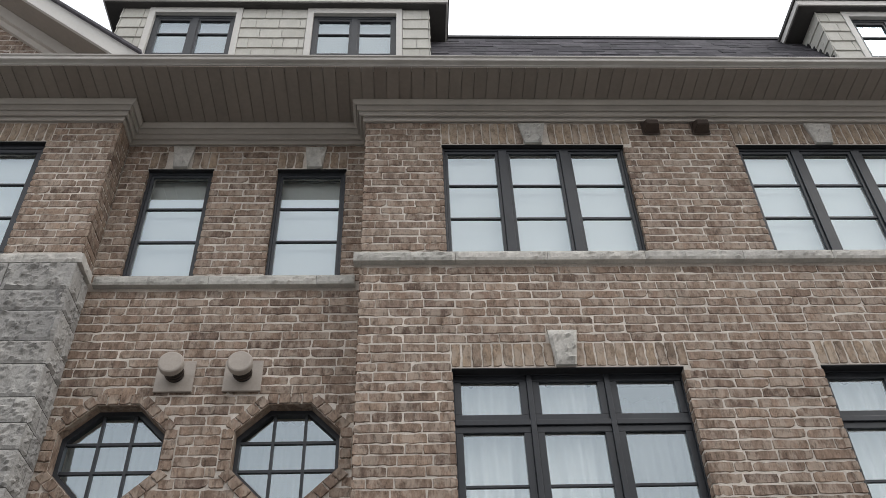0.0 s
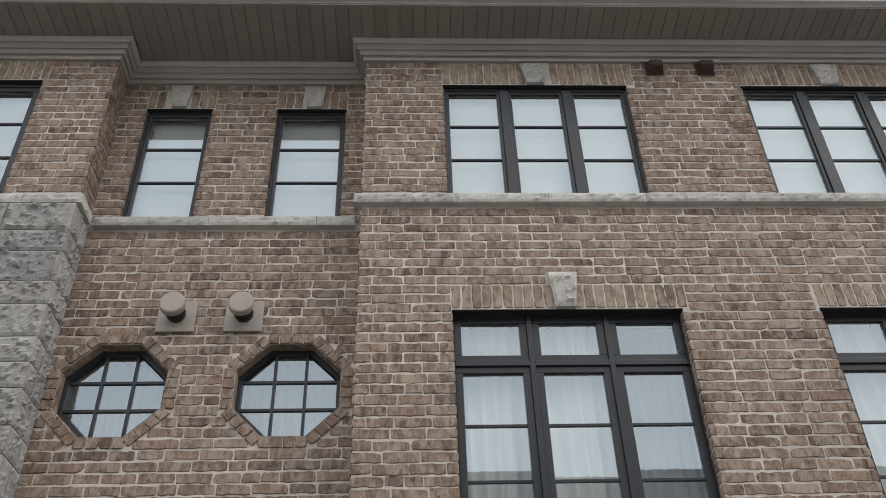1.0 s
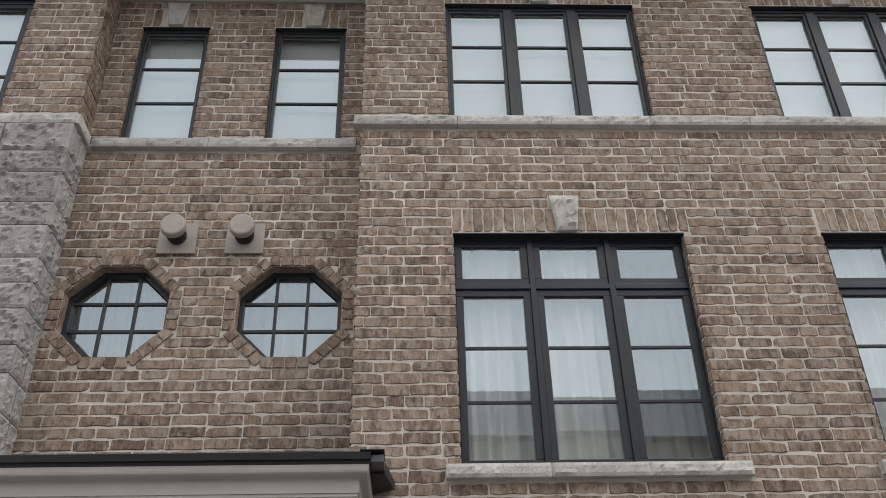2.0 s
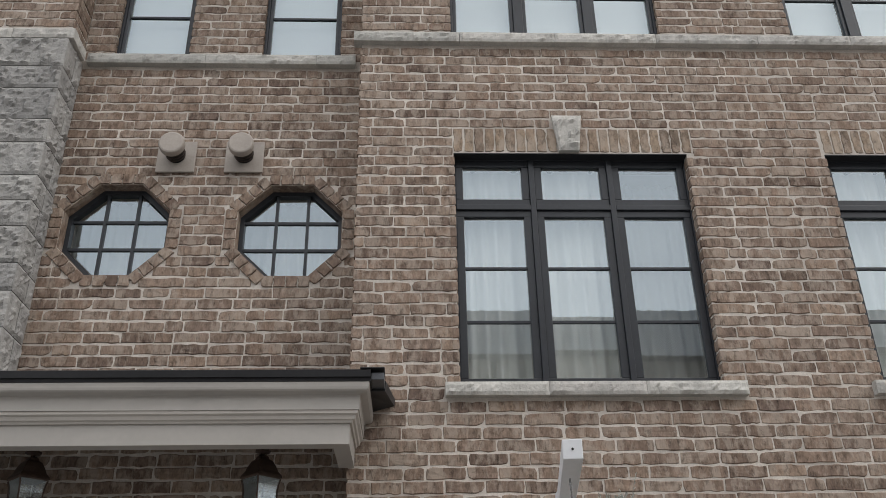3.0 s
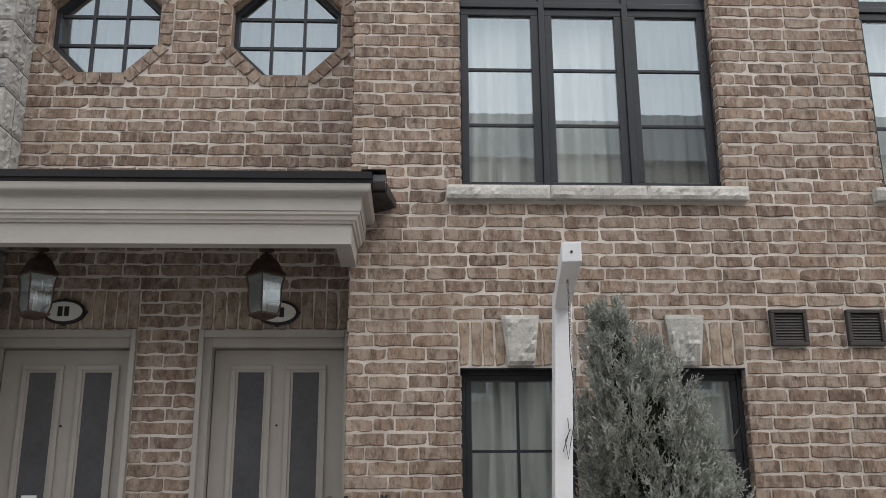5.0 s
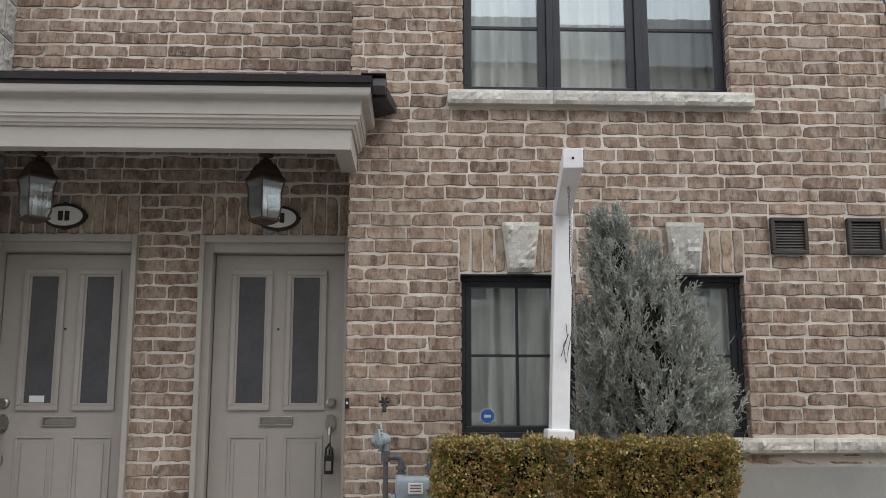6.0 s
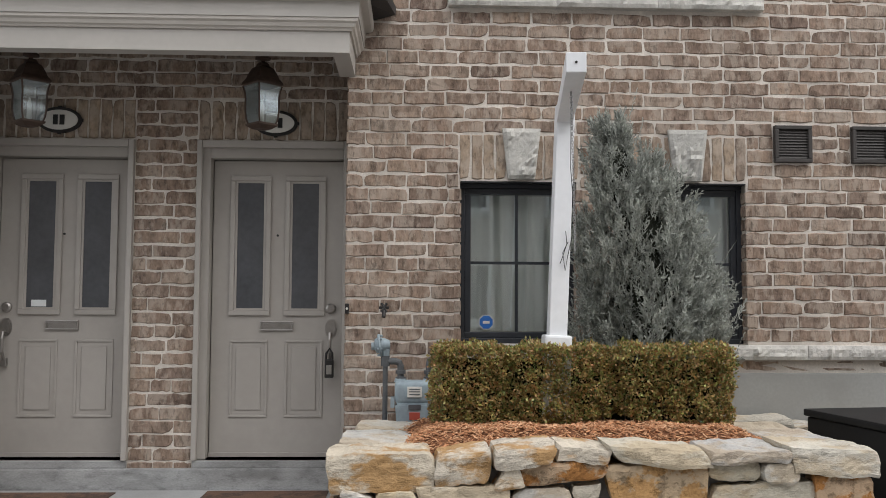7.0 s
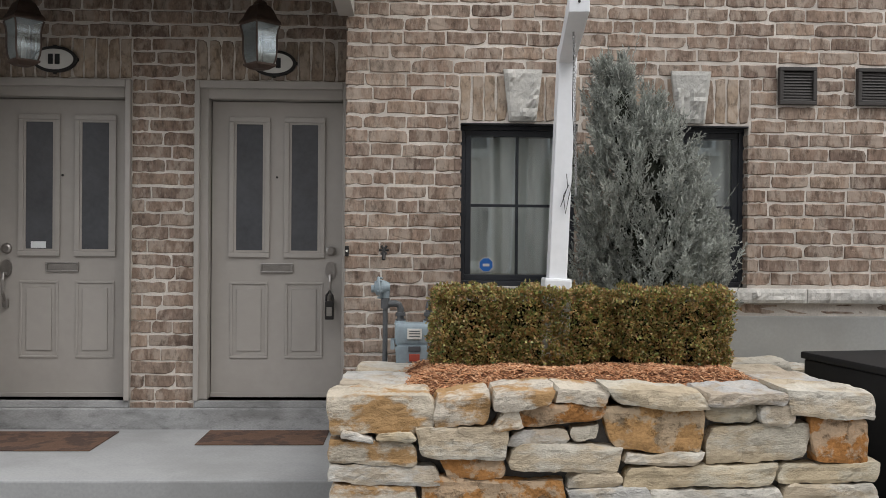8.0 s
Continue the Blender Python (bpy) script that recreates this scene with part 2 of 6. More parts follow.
def wall_mesh(x0, x1, z0, z1, y0, y1, holes, octagons=()):
    """A wall with real openings: a grid of cells, the open ones left out, and the corner pieces of eight-sided openings."""
    holes = list(holes) + [o[:4] for o in octagons]
    xs = sorted({x0, x1, *[min(max(h[i], x0), x1) for h in holes for i in (0, 1)]})
    zs = sorted({z0, z1, *[min(max(h[i], z0), z1) for h in holes for i in (2, 3)]})
    bm = bmesh.new()

    def solid(i, j):
        if not (0 <= i < len(xs) - 1 and 0 <= j < len(zs) - 1):
            return False
        cx, cz = (xs[i] + xs[i + 1]) / 2, (zs[j] + zs[j + 1]) / 2
        return not any(h[0] < cx < h[1] and h[2] < cz < h[3] for h in holes)

    seen = {}

    def v(x, y, z):
        key = (round(x, 4), round(y, 4), round(z, 4))
        if key not in seen:
            seen[key] = bm.verts.new((x, y, z))
        return seen[key]

    for i in range(len(xs) - 1):
        for j in range(len(zs) - 1):
            if not solid(i, j):
                continue
            a, b, c, d = xs[i], xs[i + 1], zs[j], zs[j + 1]
            bm.faces.new((v(a, y0, c), v(b, y0, c), v(b, y0, d), v(a, y0, d)))
            bm.faces.new((v(a, y1, c), v(a, y1, d), v(b, y1, d), v(b, y1, c)))
            if not solid(i - 1, j):
                bm.faces.new((v(a, y0, c), v(a, y0, d), v(a, y1, d), v(a, y1, c)))
            if not solid(i + 1, j):
                bm.faces.new((v(b, y0, c), v(b, y1, c), v(b, y1, d), v(b, y0, d)))
            if not solid(i, j - 1):
                bm.faces.new((v(a, y0, c), v(a, y1, c), v(b, y1, c), v(b, y0, c)))
            if not solid(i, j + 1):
                bm.faces.new((v(a, y0, d), v(b, y0, d), v(b, y1, d), v(a, y1, d)))
    for a, b, c, d, cut in octagons:
        for x, z, sx, sz in ((a, c, 1, 1), (b, c, -1, 1), (a, d, 1, -1), (b, d, -1, -1)):
            prism(bm, [(x, z), (x + sx * cut, z), (x, z + sz * cut)], y0 + 0.001, y1 - 0.001)
    return bm


# ---- brickwork ----
COURSE, BRICK = 0.0904, 0.262
rng = random.Random(5)


def brick_template(seed):
    """A tumbled brick, one unit each way: ragged face outline, softened edges, sides running back into the wall."""
    r = random.Random(seed)
    out = []
    for i in range(6):
        out.append((-0.5 + i / 5, -0.5))
    out.append((0.5, 0.0))
    for i in range(6):
        out.append((0.5 - i / 5, 0.5))
    out.append((-0.5, 0.0))
    ragged = [(x + r.uniform(-0.014, 0.014), z + r.uniform(-0.085, 0.06) * (1 if z > 0 else -1) * (1 if abs(x) < 0.49 else 0.6)) for x, z in out]
    corner = {0, 5, 7, 12}
    chipped = r.choice(sorted(corner)) if r.random() < 0.6 else -1
    ragged = [(x * (0.992 - (r.uniform(0.0, 0.03) if i in corner else 0) - (0.07 if i == chipped else 0)), z * (1.0 - (r.uniform(0, 0.12) if i in corner else 0) - (0.25 if i == chipped else 0))) for i, (x, z) in enumerate(ragged)]
    inner = [(x * 0.965, z * 0.88) for x, z in ragged]
    verts = [(x, 1.0, z) for x, z in ragged] + [(x, 0.12, z) for x, z in ragged] + [(x, r.uniform(-0.05, 0.05), z) for x, z in inner]
    k = len(out)
    faces = [(i, (i + 1) % k, k + (i + 1) % k, k + i) for i in range(k)] + [(k + i, k + (i + 1) % k, 2 * k + (i + 1) % k, 2 * k + i) for i in range(k)] + [tuple(range(2 * k, 3 * k))]
    return np.array(verts), faces


TEMPLATES = [brick_template(100 + i) for i in range(26)]


def template_meshes(mat):
    out = []
    for verts, faces in TEMPLATES:
        me = bpy.data.meshes.new("brick")
        me.from_pydata(verts.tolist(), [], faces)
        me.materials.append(mat)
        out.append(me)
    return out


BRICK_MESHES = template_meshes(M_BRICK)
SOLDIER_MESHES = template_meshes(M_SOLDIER)


def lay(parent, spots, near, limit=300, label=""):
    """Bricks at (centre x, face y, centre z, length, height, proud, quarter turns); the nearest as objects of their own, the rest joined."""
    spots = sorted(spots, key=near)
    for s in spots[:limit]:
        ob = new("brick", rng.choice(BRICK_MESHES if s[7] != 1 else SOLDIER_MESHES))
        ob.parent = parent
        ob.matrix_basis = spot_matrix(s)
    rest = spots[limit:]
    if not rest:
        return
    vs, fs, base = [], [], 0
    for s in rest:
        verts, faces = rng.choice(TEMPLATES)
        m = np.array(spot_matrix(s))
        vs.append(verts @ m[:3, :3].T + m[:3, 3])
        fs += [tuple(i + base for i in f) for f in faces]
        base += len(verts)
    me = bpy.data.meshes.new("brickwork")
    me.from_pydata(np.concatenate(vs).tolist(), [], fs)
    me.materials.append(M_BRICK_FAR)
    ob = new("brickwork", me)
    ob.parent = parent
    tagged(ob, "weathered brown and tan clay bricks in running bond", "", "", "stuff")


def spot_matrix(s):
    x, y, z, length, height, proud, turn, _, roll = s
    face = Matrix.Rotation(turn, 4, "Z")
    return Matrix.Translation((x, y, z)) @ face @ Matrix.Translation((0, -proud, 0)) @ Matrix.Rotation(roll, 4, "Y") @ Matrix.Diagonal((length, 0.045, height, 1))


def courses(a, b, z0, z1, place, blocked, turn=0.0, phase=0):
    """Running bond between a and b along a wall; place(u, z) gives the point on its face; blocked(z) the stretches left free."""
    spots = []
    k0 = math.floor(z0 / COURSE)
    k = k0
    while (k + 1) * COURSE <= z1 + 0.02:
        zc = (k + 0.5) * COURSE
        k += 1
        if zc < z0 + 0.02:
            continue
        free = [(a, b)]
        for p, q in blocked(zc):
            free = [r for s, e in free for r in ((s, min(e, p)), (max(s, q), e)) if r[1] - r[0] > 0.02]
        joint = a + ((k + phase) % 2) * BRICK / 2 + rng.uniform(-0.04, 0.04) - BRICK
        for s, e in free:
            u = joint
            while u < e:
                w = rng.choice((BRICK, BRICK, BRICK, BRICK * 0.93, BRICK * 0.78, BRICK * 1.06, BRICK * 1.05, BRICK * 1.03, BRICK, BRICK * 0.97, BRICK * 0.52))
                p, q = max(u, s), min(u + w, e)
                if e - q < 0.07:
                    q = e
                if p - s < 0.07 and p > s:
                    p = s
                if q - p > 0.035:
                    gap = rng.uniform(0.004, 0.010)
                    x, y = place((p + q) / 2)
                    spots.append((x, y, zc + rng.uniform(-0.003, 0.003), q - p - gap * 0.8, COURSE - gap - 0.002 + rng.uniform(-0.003, 0.002), rng.uniform(0.002, 0.008), turn, 0, rng.uniform(-0.010, 0.010)))
                if q >= e:
                    break
                u += w
    return spots


def soldiers(x0, x1, z0, z1, y, skip=(0, 0), fan=0.0):
    """Upright bricks over an opening, from x0 to x1, leaving out the keystone."""
    out, n = [], max(2, round((x1 - x0) / 0.083))
    w = (x1 - x0) / n
    for i in range(n):
        x = x0 + (i + 0.5) * w
        if skip[0] - w * 0.35 < x < skip[1] + w * 0.35:
            continue
        tilt = fan * (x - (x0 + x1) / 2)
        # a brick turned on its end: length along z
        out.append((x, y, (z0 + z1) / 2, z1 - z0 - 0.008, w - 0.009, rng.uniform(0.004, 0.009), 0.0, 1, math.pi / 2 + tilt + rng.uniform(-0.01, 0.01)))
    return out


def rough_block(x0, x1, y0, y1, z0, z1, seed=0, amount=0.008, cuts=5, top=None, mat=None, name="stone", parent=None, label=""):
    """A split-faced stone: its front broken by noise; top narrows or widens it as (x0, x1) at its lower edge."""
    bm = bmesh.new()
    nx, nz = max(3, min(32, round((x1 - x0) / 0.024))), max(3, min(12, round((z1 - z0) / 0.024)))
    lo = top or (x0, x1)
    grid = []
    for j in range(nz + 1):
        w = j / nz
        a, b = lo[0] + (x0 - lo[0]) * w, lo[1] + (x1 - lo[1]) * w
        row = []
        for i in range(nx + 1):
            u = i / nx
            x, z = a + (b - a) * u, z0 + (z1 - z0) * w
            edge = min(u, 1 - u) * (x1 - x0) < 0.008 or min(w, 1 - w) * (z1 - z0) < 0.008
            d = noise.noise(Vector((x * 14 + seed, z * 14, seed * 3.1))) * amount + noise.noise(Vector((x * 31, z * 31 + seed, seed))) * amount * 0.7 + noise.noise(Vector((x * 70 + seed, z * 70, seed))) * amount * 0.35
            row.append(bm.verts.new((x, y0 + (0.007 if edge else -abs(d) * 0.6 - d * 0.5), z)))
        grid.append(row)
    for j in range(nz):
        for i in range(nx):
            bm.faces.new((grid[j][i], grid[j][i + 1], grid[j + 1][i + 1], grid[j + 1][i]))
    ring = grid[0] + [r[-1] for r in grid[1:]] + grid[-1][-2::-1] + [r[0] for r in grid[-2:0:-1]]
    back = [bm.verts.new((v.co.x, y1, v.co.z)) for v in ring]
    for i in range(len(ring)):
        j = (i + 1) % len(ring)
        bm.faces.new((ring[i], back[i], back[j], ring[j]))
    bm.faces.new(back)
    return part(name, bm, mat or M_LIMESTONE, parent, label)

# ---- setting: ground, walls, floors ----
F, R = 5.85, 6.16            # faces of the projecting bay and of the recessed entrance wall
XB, XP = -0.415, -2.82       # corners of the bay and of the stone pier
BAND0, BAND1 = 6.262, 6.36    # stone band
EAVE = 8.345                 # soffit
UPPER_1, UPPER_2 = (0.336, 2.137, 6.36, 7.81), (3.265, 5.066, 6.36, 7.81)
MID_1, MID_2 = (0.34, 2.19, 3.28, 5.182), (3.30, 5.128, 3.28, 5.182)
LOW_1, LOW_2 = (0.325, 1.085, 0.98, 2.035), (1.445, 2.205, 0.98, 2.035)
SLIM_1, SLIM_2 = (-2.567, -1.915, 6.36, 7.792), (-1.294, -0.604, 6.36, 7.792)
PIERWIN = (-5.28, -3.476, 6.36, 7.855)
OCT_1, OCT_2 = (-2.713, -1.887, 4.262, 5.076, 0.245), (-1.358, -0.532, 4.255, 5.07, 0.245)
DOOR_1, DOOR_2 = (-2.82, -1.862, 0.19, 2.30), (-1.44, -0.415, 0.19, 2.30)

M_CONCRETE = material("concrete", [(0.315, 0.318, 0.318)], rough=0.85, scale=1.3, fine=60, vary=0.16, bump=0.25, stain=(0.215, 0.215, 0.21), stain_scale=1.1, stain_amount=0.45)
M_FOUNDATION = material("foundation_concrete", [(0.30, 0.30, 0.287)], rough=0.9, scale=2, fine=50, vary=0.12, bump=0.3, stain=(0.24, 0.235, 0.22), stain_scale=1.6, stain_amount=0.45)
M_STEP = material("weathered_concrete", [(0.31, 0.31, 0.308)], rough=0.85, scale=4, fine=60, vary=0.28, bump=0.4, stain=(0.15, 0.15, 0.147), stain_scale=2.4, stain_amount=0.6, stretch=(1, 1, 2.5), pits=0.25, pit_scale=9)
M_ASPHALT = material("pale_concrete_drive", [(0.20, 0.20, 0.197)], rough=0.95, scale=1.5, fine=150, vary=0.25, bump=0.4)

bm = bmesh.new()
bm.faces.new([bm.verts.new(p) for p in ((-600, -600, -0.18), (600, -600, -0.18), (600, 600, -0.18), (-600, 600, -0.18))])
tagged(part("ground", bm, M_ASPHALT), "pale worn drive and street in front of the townhouses", "ground", "", "structure")
bm = boxes((-8, -0.30, 4.83, 6.20, -0.4, 0.0), bevel=0.012)
tagged(part("pavement", bm, M_CONCRETE), "pale concrete entrance landing with a worn front edge", "landing", "", "structure")
bm = boxes((-8, -0.405, 6.135, 6.5, -0.1, 0.140), bevel=0.010)
step = tagged(part("step", bm, M_STEP), "weathered grey concrete door step", "step", "", "structure")
for d in (DOOR_1, DOOR_2):
    part("threshold", boxes((d[0] + 0.005, d[1] - 0.005, 6.15, 6.42, 0.1405, 0.19), bevel=0.006), M_STEP, step)


def core(name, label, x0, x1, z0, z1, y0, y1, holes, octs=(), mat=None):
    return tagged(part(name, wall_mesh(x0, x1, z0, z1, y0, y1, holes, octs), mat or M_MORTAR), label, "wall", "", "structure")


bay = core("wall_bay", "brown brick bay wall with pale mortar joints", XB + 0.012, 7.0, -0.3, EAVE + 0.1, F + 0.012, F + 0.30, [UPPER_1, UPPER_2, MID_1, MID_2, LOW_1, LOW_2])
recess = core("wall_recess", "recessed brown brick wall over the two front doors", XP, XB, -0.3, EAVE + 0.1, R + 0.012, R + 0.30, [SLIM_1, SLIM_2, DOOR_1, DOOR_2], [OCT_1, OCT_2])
pier_up = core("wall_pier_upper", "brown brick wall above the stone band", -9, XP, BAND1 - 0.06, EAVE + 0.1, F + 0.012, F + 0.30, [PIERWIN])
pier_low = core("wall_pier_lower", "grey split-face stone wall beside the entrance", -9, XP, -0.3, BAND1 - 0.06, F - 0.02, F + 0.30, [], mat=M_MORTAR)
# side cheeks of pier and bay
tagged(part("wall_pier_side", boxes((XP - 0.25, XP - 0.012, F + 0.301, R + 0.3, -0.3, EAVE + 0.1)), M_MORTAR), "side of the pier in mortar and brick", "wall", "", "structure")
tagged(part("wall_bay_side", boxes((XB + 0.012, XB + 0.25, F + 0.301, R + 0.3, -0.3, EAVE + 0.1)), M_MORTAR), "side of the bay in mortar and brick", "wall", "", "structure")
# concrete foundation under the bay
tagged(part("foundation", boxes((0.30, 7.0, F - 0.012, F + 0.05, -0.3, 0.80), bevel=0.008), M_FOUNDATION), "bare grey concrete foundation wall", "foundation", "", "structure")
# rooms behind the windows
tagged(part("wall_back", boxes((-9, 7, 9.6, 9.8, -0.3, 9.5)), M_ROOM), "plain plaster wall at the back of the rooms", "wall", "", "structure")
for i, z in enumerate((0.0, 2.85, 5.75)):
    tagged(part("floor_%d" % (i + 1), boxes((-9, 7, R + 0.30, 9.6, z - 0.12, z + 0.14), (XB, 7, F + 0.30, R + 0.30, z - 0.12, z + 0.14)), M_ROOM), "plain interior floor slab", "floor", "", "structure")
for i, x in enumerate((-9.2, -2.95, -0.2, 2.75, 7.0)):
    tagged(part("wall_room_%d" % (i + 1), boxes((x, x + 0.12, R + 0.30, 9.6, -0.3, 9.5)), M_ROOM), "plain interior partition", "wall", "", "structure")


# ---- windows ----
def window(name, hole, y, lights, rows, label, transom=0.0, outer=0.045, sash=0.045, mullion=0.045, cols=1, pane_mat=None, bar=0.05):
    """A black window set in an opening: outer frame, mullions, a sash ring a light, muntin bars and panes."""
    x0, x1, z0, z1 = hole
    w = thing(name, label, "window", "structure")
    ya, yb = y + 0.0, y + 0.085
    bm = boxes((x0, x1, ya, yb, z1 - outer, z1), (x0, x1, ya, yb, z0, z0 + outer), (x0, x0 + outer, ya, yb, z0 + outer, z1 - outer), (x1 - outer, x1, ya, yb, z0 + outer, z1 - outer), bevel=0.004)
    fr = part("window_frame", bm, M_BLACK, w)
    span = (x1 - x0 - 2 * outer - (lights - 1) * mullion) / lights
    for i in range(lights):
        a = x0 + outer + i * (span + mullion)
        b = a + span
        if i:
            part("mullion", boxes((a - mullion, a, ya - 0.004, yb, z0 + outer, z1 - outer), bevel=0.004), M_BLACK, w)
        zones = [(z0 + outer, z1 - outer, rows)]
        if transom:
            zt = z1 - outer - transom
            zones = [(z0 + outer, zt - bar, rows), (zt, z1 - outer, 1)]
            part("transom_bar", boxes((a, b, ya - 0.006, yb, zt - bar, zt), bevel=0.004), M_BLACK, w)
        for c, d, n in zones:
            s = part("sash", boxes((a, b, ya + 0.012, yb - 0.006, d - sash, d), (a, b, ya + 0.012, yb - 0.006, c, c + sash), (a, a + sash, ya + 0.012, yb - 0.006, c + sash, d - sash), (b - sash, b, ya + 0.012, yb - 0.006, c + sash, d - sash), bevel=0.005), M_BLACK, w)
            gx0, gx1, gz0, gz1 = a + sash, b - sash, c + sash, d - sash
            part("glazing_bead", boxes((gx0, gx1, ya + 0.040, ya + 0.056, gz1 - 0.006, gz1), (gx0, gx1, ya + 0.040, ya + 0.056, gz0, gz0 + 0.006), (gx0, gx0 + 0.006, ya + 0.040, ya + 0.056, gz0 + 0.006, gz1 - 0.006), (gx1 - 0.006, gx1, ya + 0.040, ya + 0.056, gz0 + 0.006, gz1 - 0.006)), M_TRIM, s, "pale grey spacer strip")
            for k in range(1, n):
                z = gz0 + (gz1 - gz0) * k / n
                part("muntin", boxes((gx0, gx1, ya + 0.024, ya + 0.052, z - 0.009, z + 0.009)), M_BLACK, s)
            for k in range(1, cols):
                x = gx0 + (gx1 - gx0) * k / cols
                part("muntin", boxes((x - 0.009, x + 0.009, ya + 0.026, ya + 0.050, gz0, gz1)), M_BLACK, s)
            for k in range(n):
                za, zb = gz0 + (gz1 - gz0) * k / n, gz0 + (gz1 - gz0) * (k + 1) / n
                for q in range(cols):
                    xa, xb = gx0 + (gx1 - gx0) * q / cols, gx0 + (gx1 - gx0) * (q + 1) / cols
                    bm = bmesh.new()
                    lean = rng.uniform(-0.0012, 0.0012)
                    bm.faces.new([bm.verts.new(p) for p in ((xa, ya + 0.038 + lean, za), (xb, ya + 0.038, za), (xb, ya + 0.038 - lean, zb), (xa, ya + 0.038, zb))])
                    p = part("pane", bm, pane_mat or M_GLASS, s)
                    p.visible_shadow = False
    return w


window("window_1", UPPER_1[:2] + (6.385, 7.795), F + 0.05, 3, 3, "black three-light casement window with glazing bars", outer=0.03, sash=0.03, mullion=0.083)
window("window_2", UPPER_2[:2] + (6.385, 7.795), F + 0.05, 3, 3, "black three-light casement window with glazing bars", outer=0.03, sash=0.03, mullion=0.083)
window("window_3", MID_1, F + 0.09, 3, 3, "tall black three-light window with transom lights", transom=0.409, mullion=0.043, outer=0.016, sash=0.057, bar=0.045)
window("window_4", MID_2, F + 0.09, 3, 3, "tall black three-light window with transom lights", transom=0.409, mullion=0.043, outer=0.016, sash=0.057, bar=0.045)
window("window_5", LOW_1, F + 0.09, 1, 2, "black four-pane ground floor window", outer=0.035, sash=0.04, cols=2, pane_mat=M_GLASS_LOW)
window("window_6", LOW_2, F + 0.09, 1, 2, "black four-pane ground floor window behind the juniper", outer=0.035, sash=0.04, cols=2, pane_mat=M_GLASS_LOW)
window("window_7", SLIM_1[:2] + (6.39, 7.79), R + 0.05, 1, 3, "slim black three-pane window in the recess", outer=0.03, sash=0.03)
window("window_8", SLIM_2[:2] + (6.39, 7.79), R + 0.05, 1, 3, "slim black three-pane window in the recess", outer=0.03, sash=0.03)
window("window_9", PIERWIN[:2] + (6.39, 7.845), F + 0.05, 3, 3, "black three-light casement window over the stone wall")


def octagon(x0, x1, z0, z1, c):
    return [(x0 + c, z0), (x1 - c, z0), (x1, z0 + c), (x1, z1 - c), (x1 - c, z1), (x0 + c, z1), (x0, z1 - c), (x0, z0 + c)]


def octagon_window(name, o):
    x0, x1, z0, z1, c = o
    w = thing(name, "eight-sided black window with nine panes in a brick surround", "window", "structure")
    y = R + 0.11
    a, b = octagon(x0, x1, z0, z1, c), octagon(x0 + 0.04, x1 - 0.04, z0 + 0.04, z1 - 0.04, c - 0.017)
    bm = bmesh.new()
    for k in range(8):
        m = (k + 1) % 8
        prism(bm, [a[k], a[m], b[m], b[k]], y, y + 0.07)
    part("window_frame", bm, M_BLACK, w)
    inner = octagon(x0 + 0.006, x1 - 0.006, z0 + 0.006, z1 - 0.006, c - 0.003)
    bm = bmesh.new()
    for k in range(8):
        m = (k + 1) % 8
        prism(bm, [a[k], a[m], inner[m], inner[k]], R + 0.014, R + 0.109)
    part("reveal", bm, M_BRICK_FAR, w, "brick-lined reveal")
    w3, h3 = (x1 - x0 - 0.08) / 3, (z1 - z0 - 0.08) / 3
    for k in (1, 2):
        x, z = x0 + 0.04 + w3 * k, z0 + 0.04 + h3 * k
        part("muntin", boxes((x - 0.011, x + 0.011, y + 0.015, y + 0.05, z0 + 0.041, z1 - 0.041)), M_BLACK, w)
        part("muntin", boxes((x0 + 0.041, x1 - 0.041, y + 0.018, y + 0.047, z - 0.011, z + 0.011)), M_BLACK, w)
    g = 0.035
    xs, zs = [x0 + g, x0 + 0.04 + w3, x0 + 0.04 + 2 * w3, x1 - g], [z0 + g, z0 + 0.04 + h3, z0 + 0.04 + 2 * h3, z1 - g]
    for i in range(3):
        for j in range(3):
            xa, xb, za, zb = xs[i], xs[i + 1], zs[j], zs[j + 1]
            pts = [(xa, za), (xb, za), (xb, zb), (xa, zb)]
            if i != 1 and j != 1:
                pts.pop({(0, 0): 0, (2, 0): 1, (2, 2): 2, (0, 2): 3}[(i, j)])
            bm = bmesh.new()
            bm.faces.new([bm.verts.new((x, y + 0.033, z)) for x, z in pts])
            part("pane", bm, M_GLASS, w).visible_shadow = False


octagon_window("window_10", OCT_1)
octagon_window("window_11", OCT_2)

# black steel lintels; the black also stands in for shadow under the heads
for h, y in ((UPPER_1, F), (UPPER_2, F), (MID_1, F), (MID_2, F), (LOW_1, F), (LOW_2, F), (PIERWIN, F), (SLIM_1, R), (SLIM_2, R)):
    tagged(part("lintel", boxes((h[0] + 0.002, h[1] - 0.002, y + 0.006, y + 0.30, h[3] - 0.010, h[3] - 0.002)), M_BLACKMETAL), "dark steel lintel over the window opening", "lintel", "lintels", "structure")

# ---- trims that run along the whole front ----
PLAN = [(-9, F), (XP, F), (XP, R), (XB, R), (XB, F), (7.0, F)]
bm = bmesh.new()
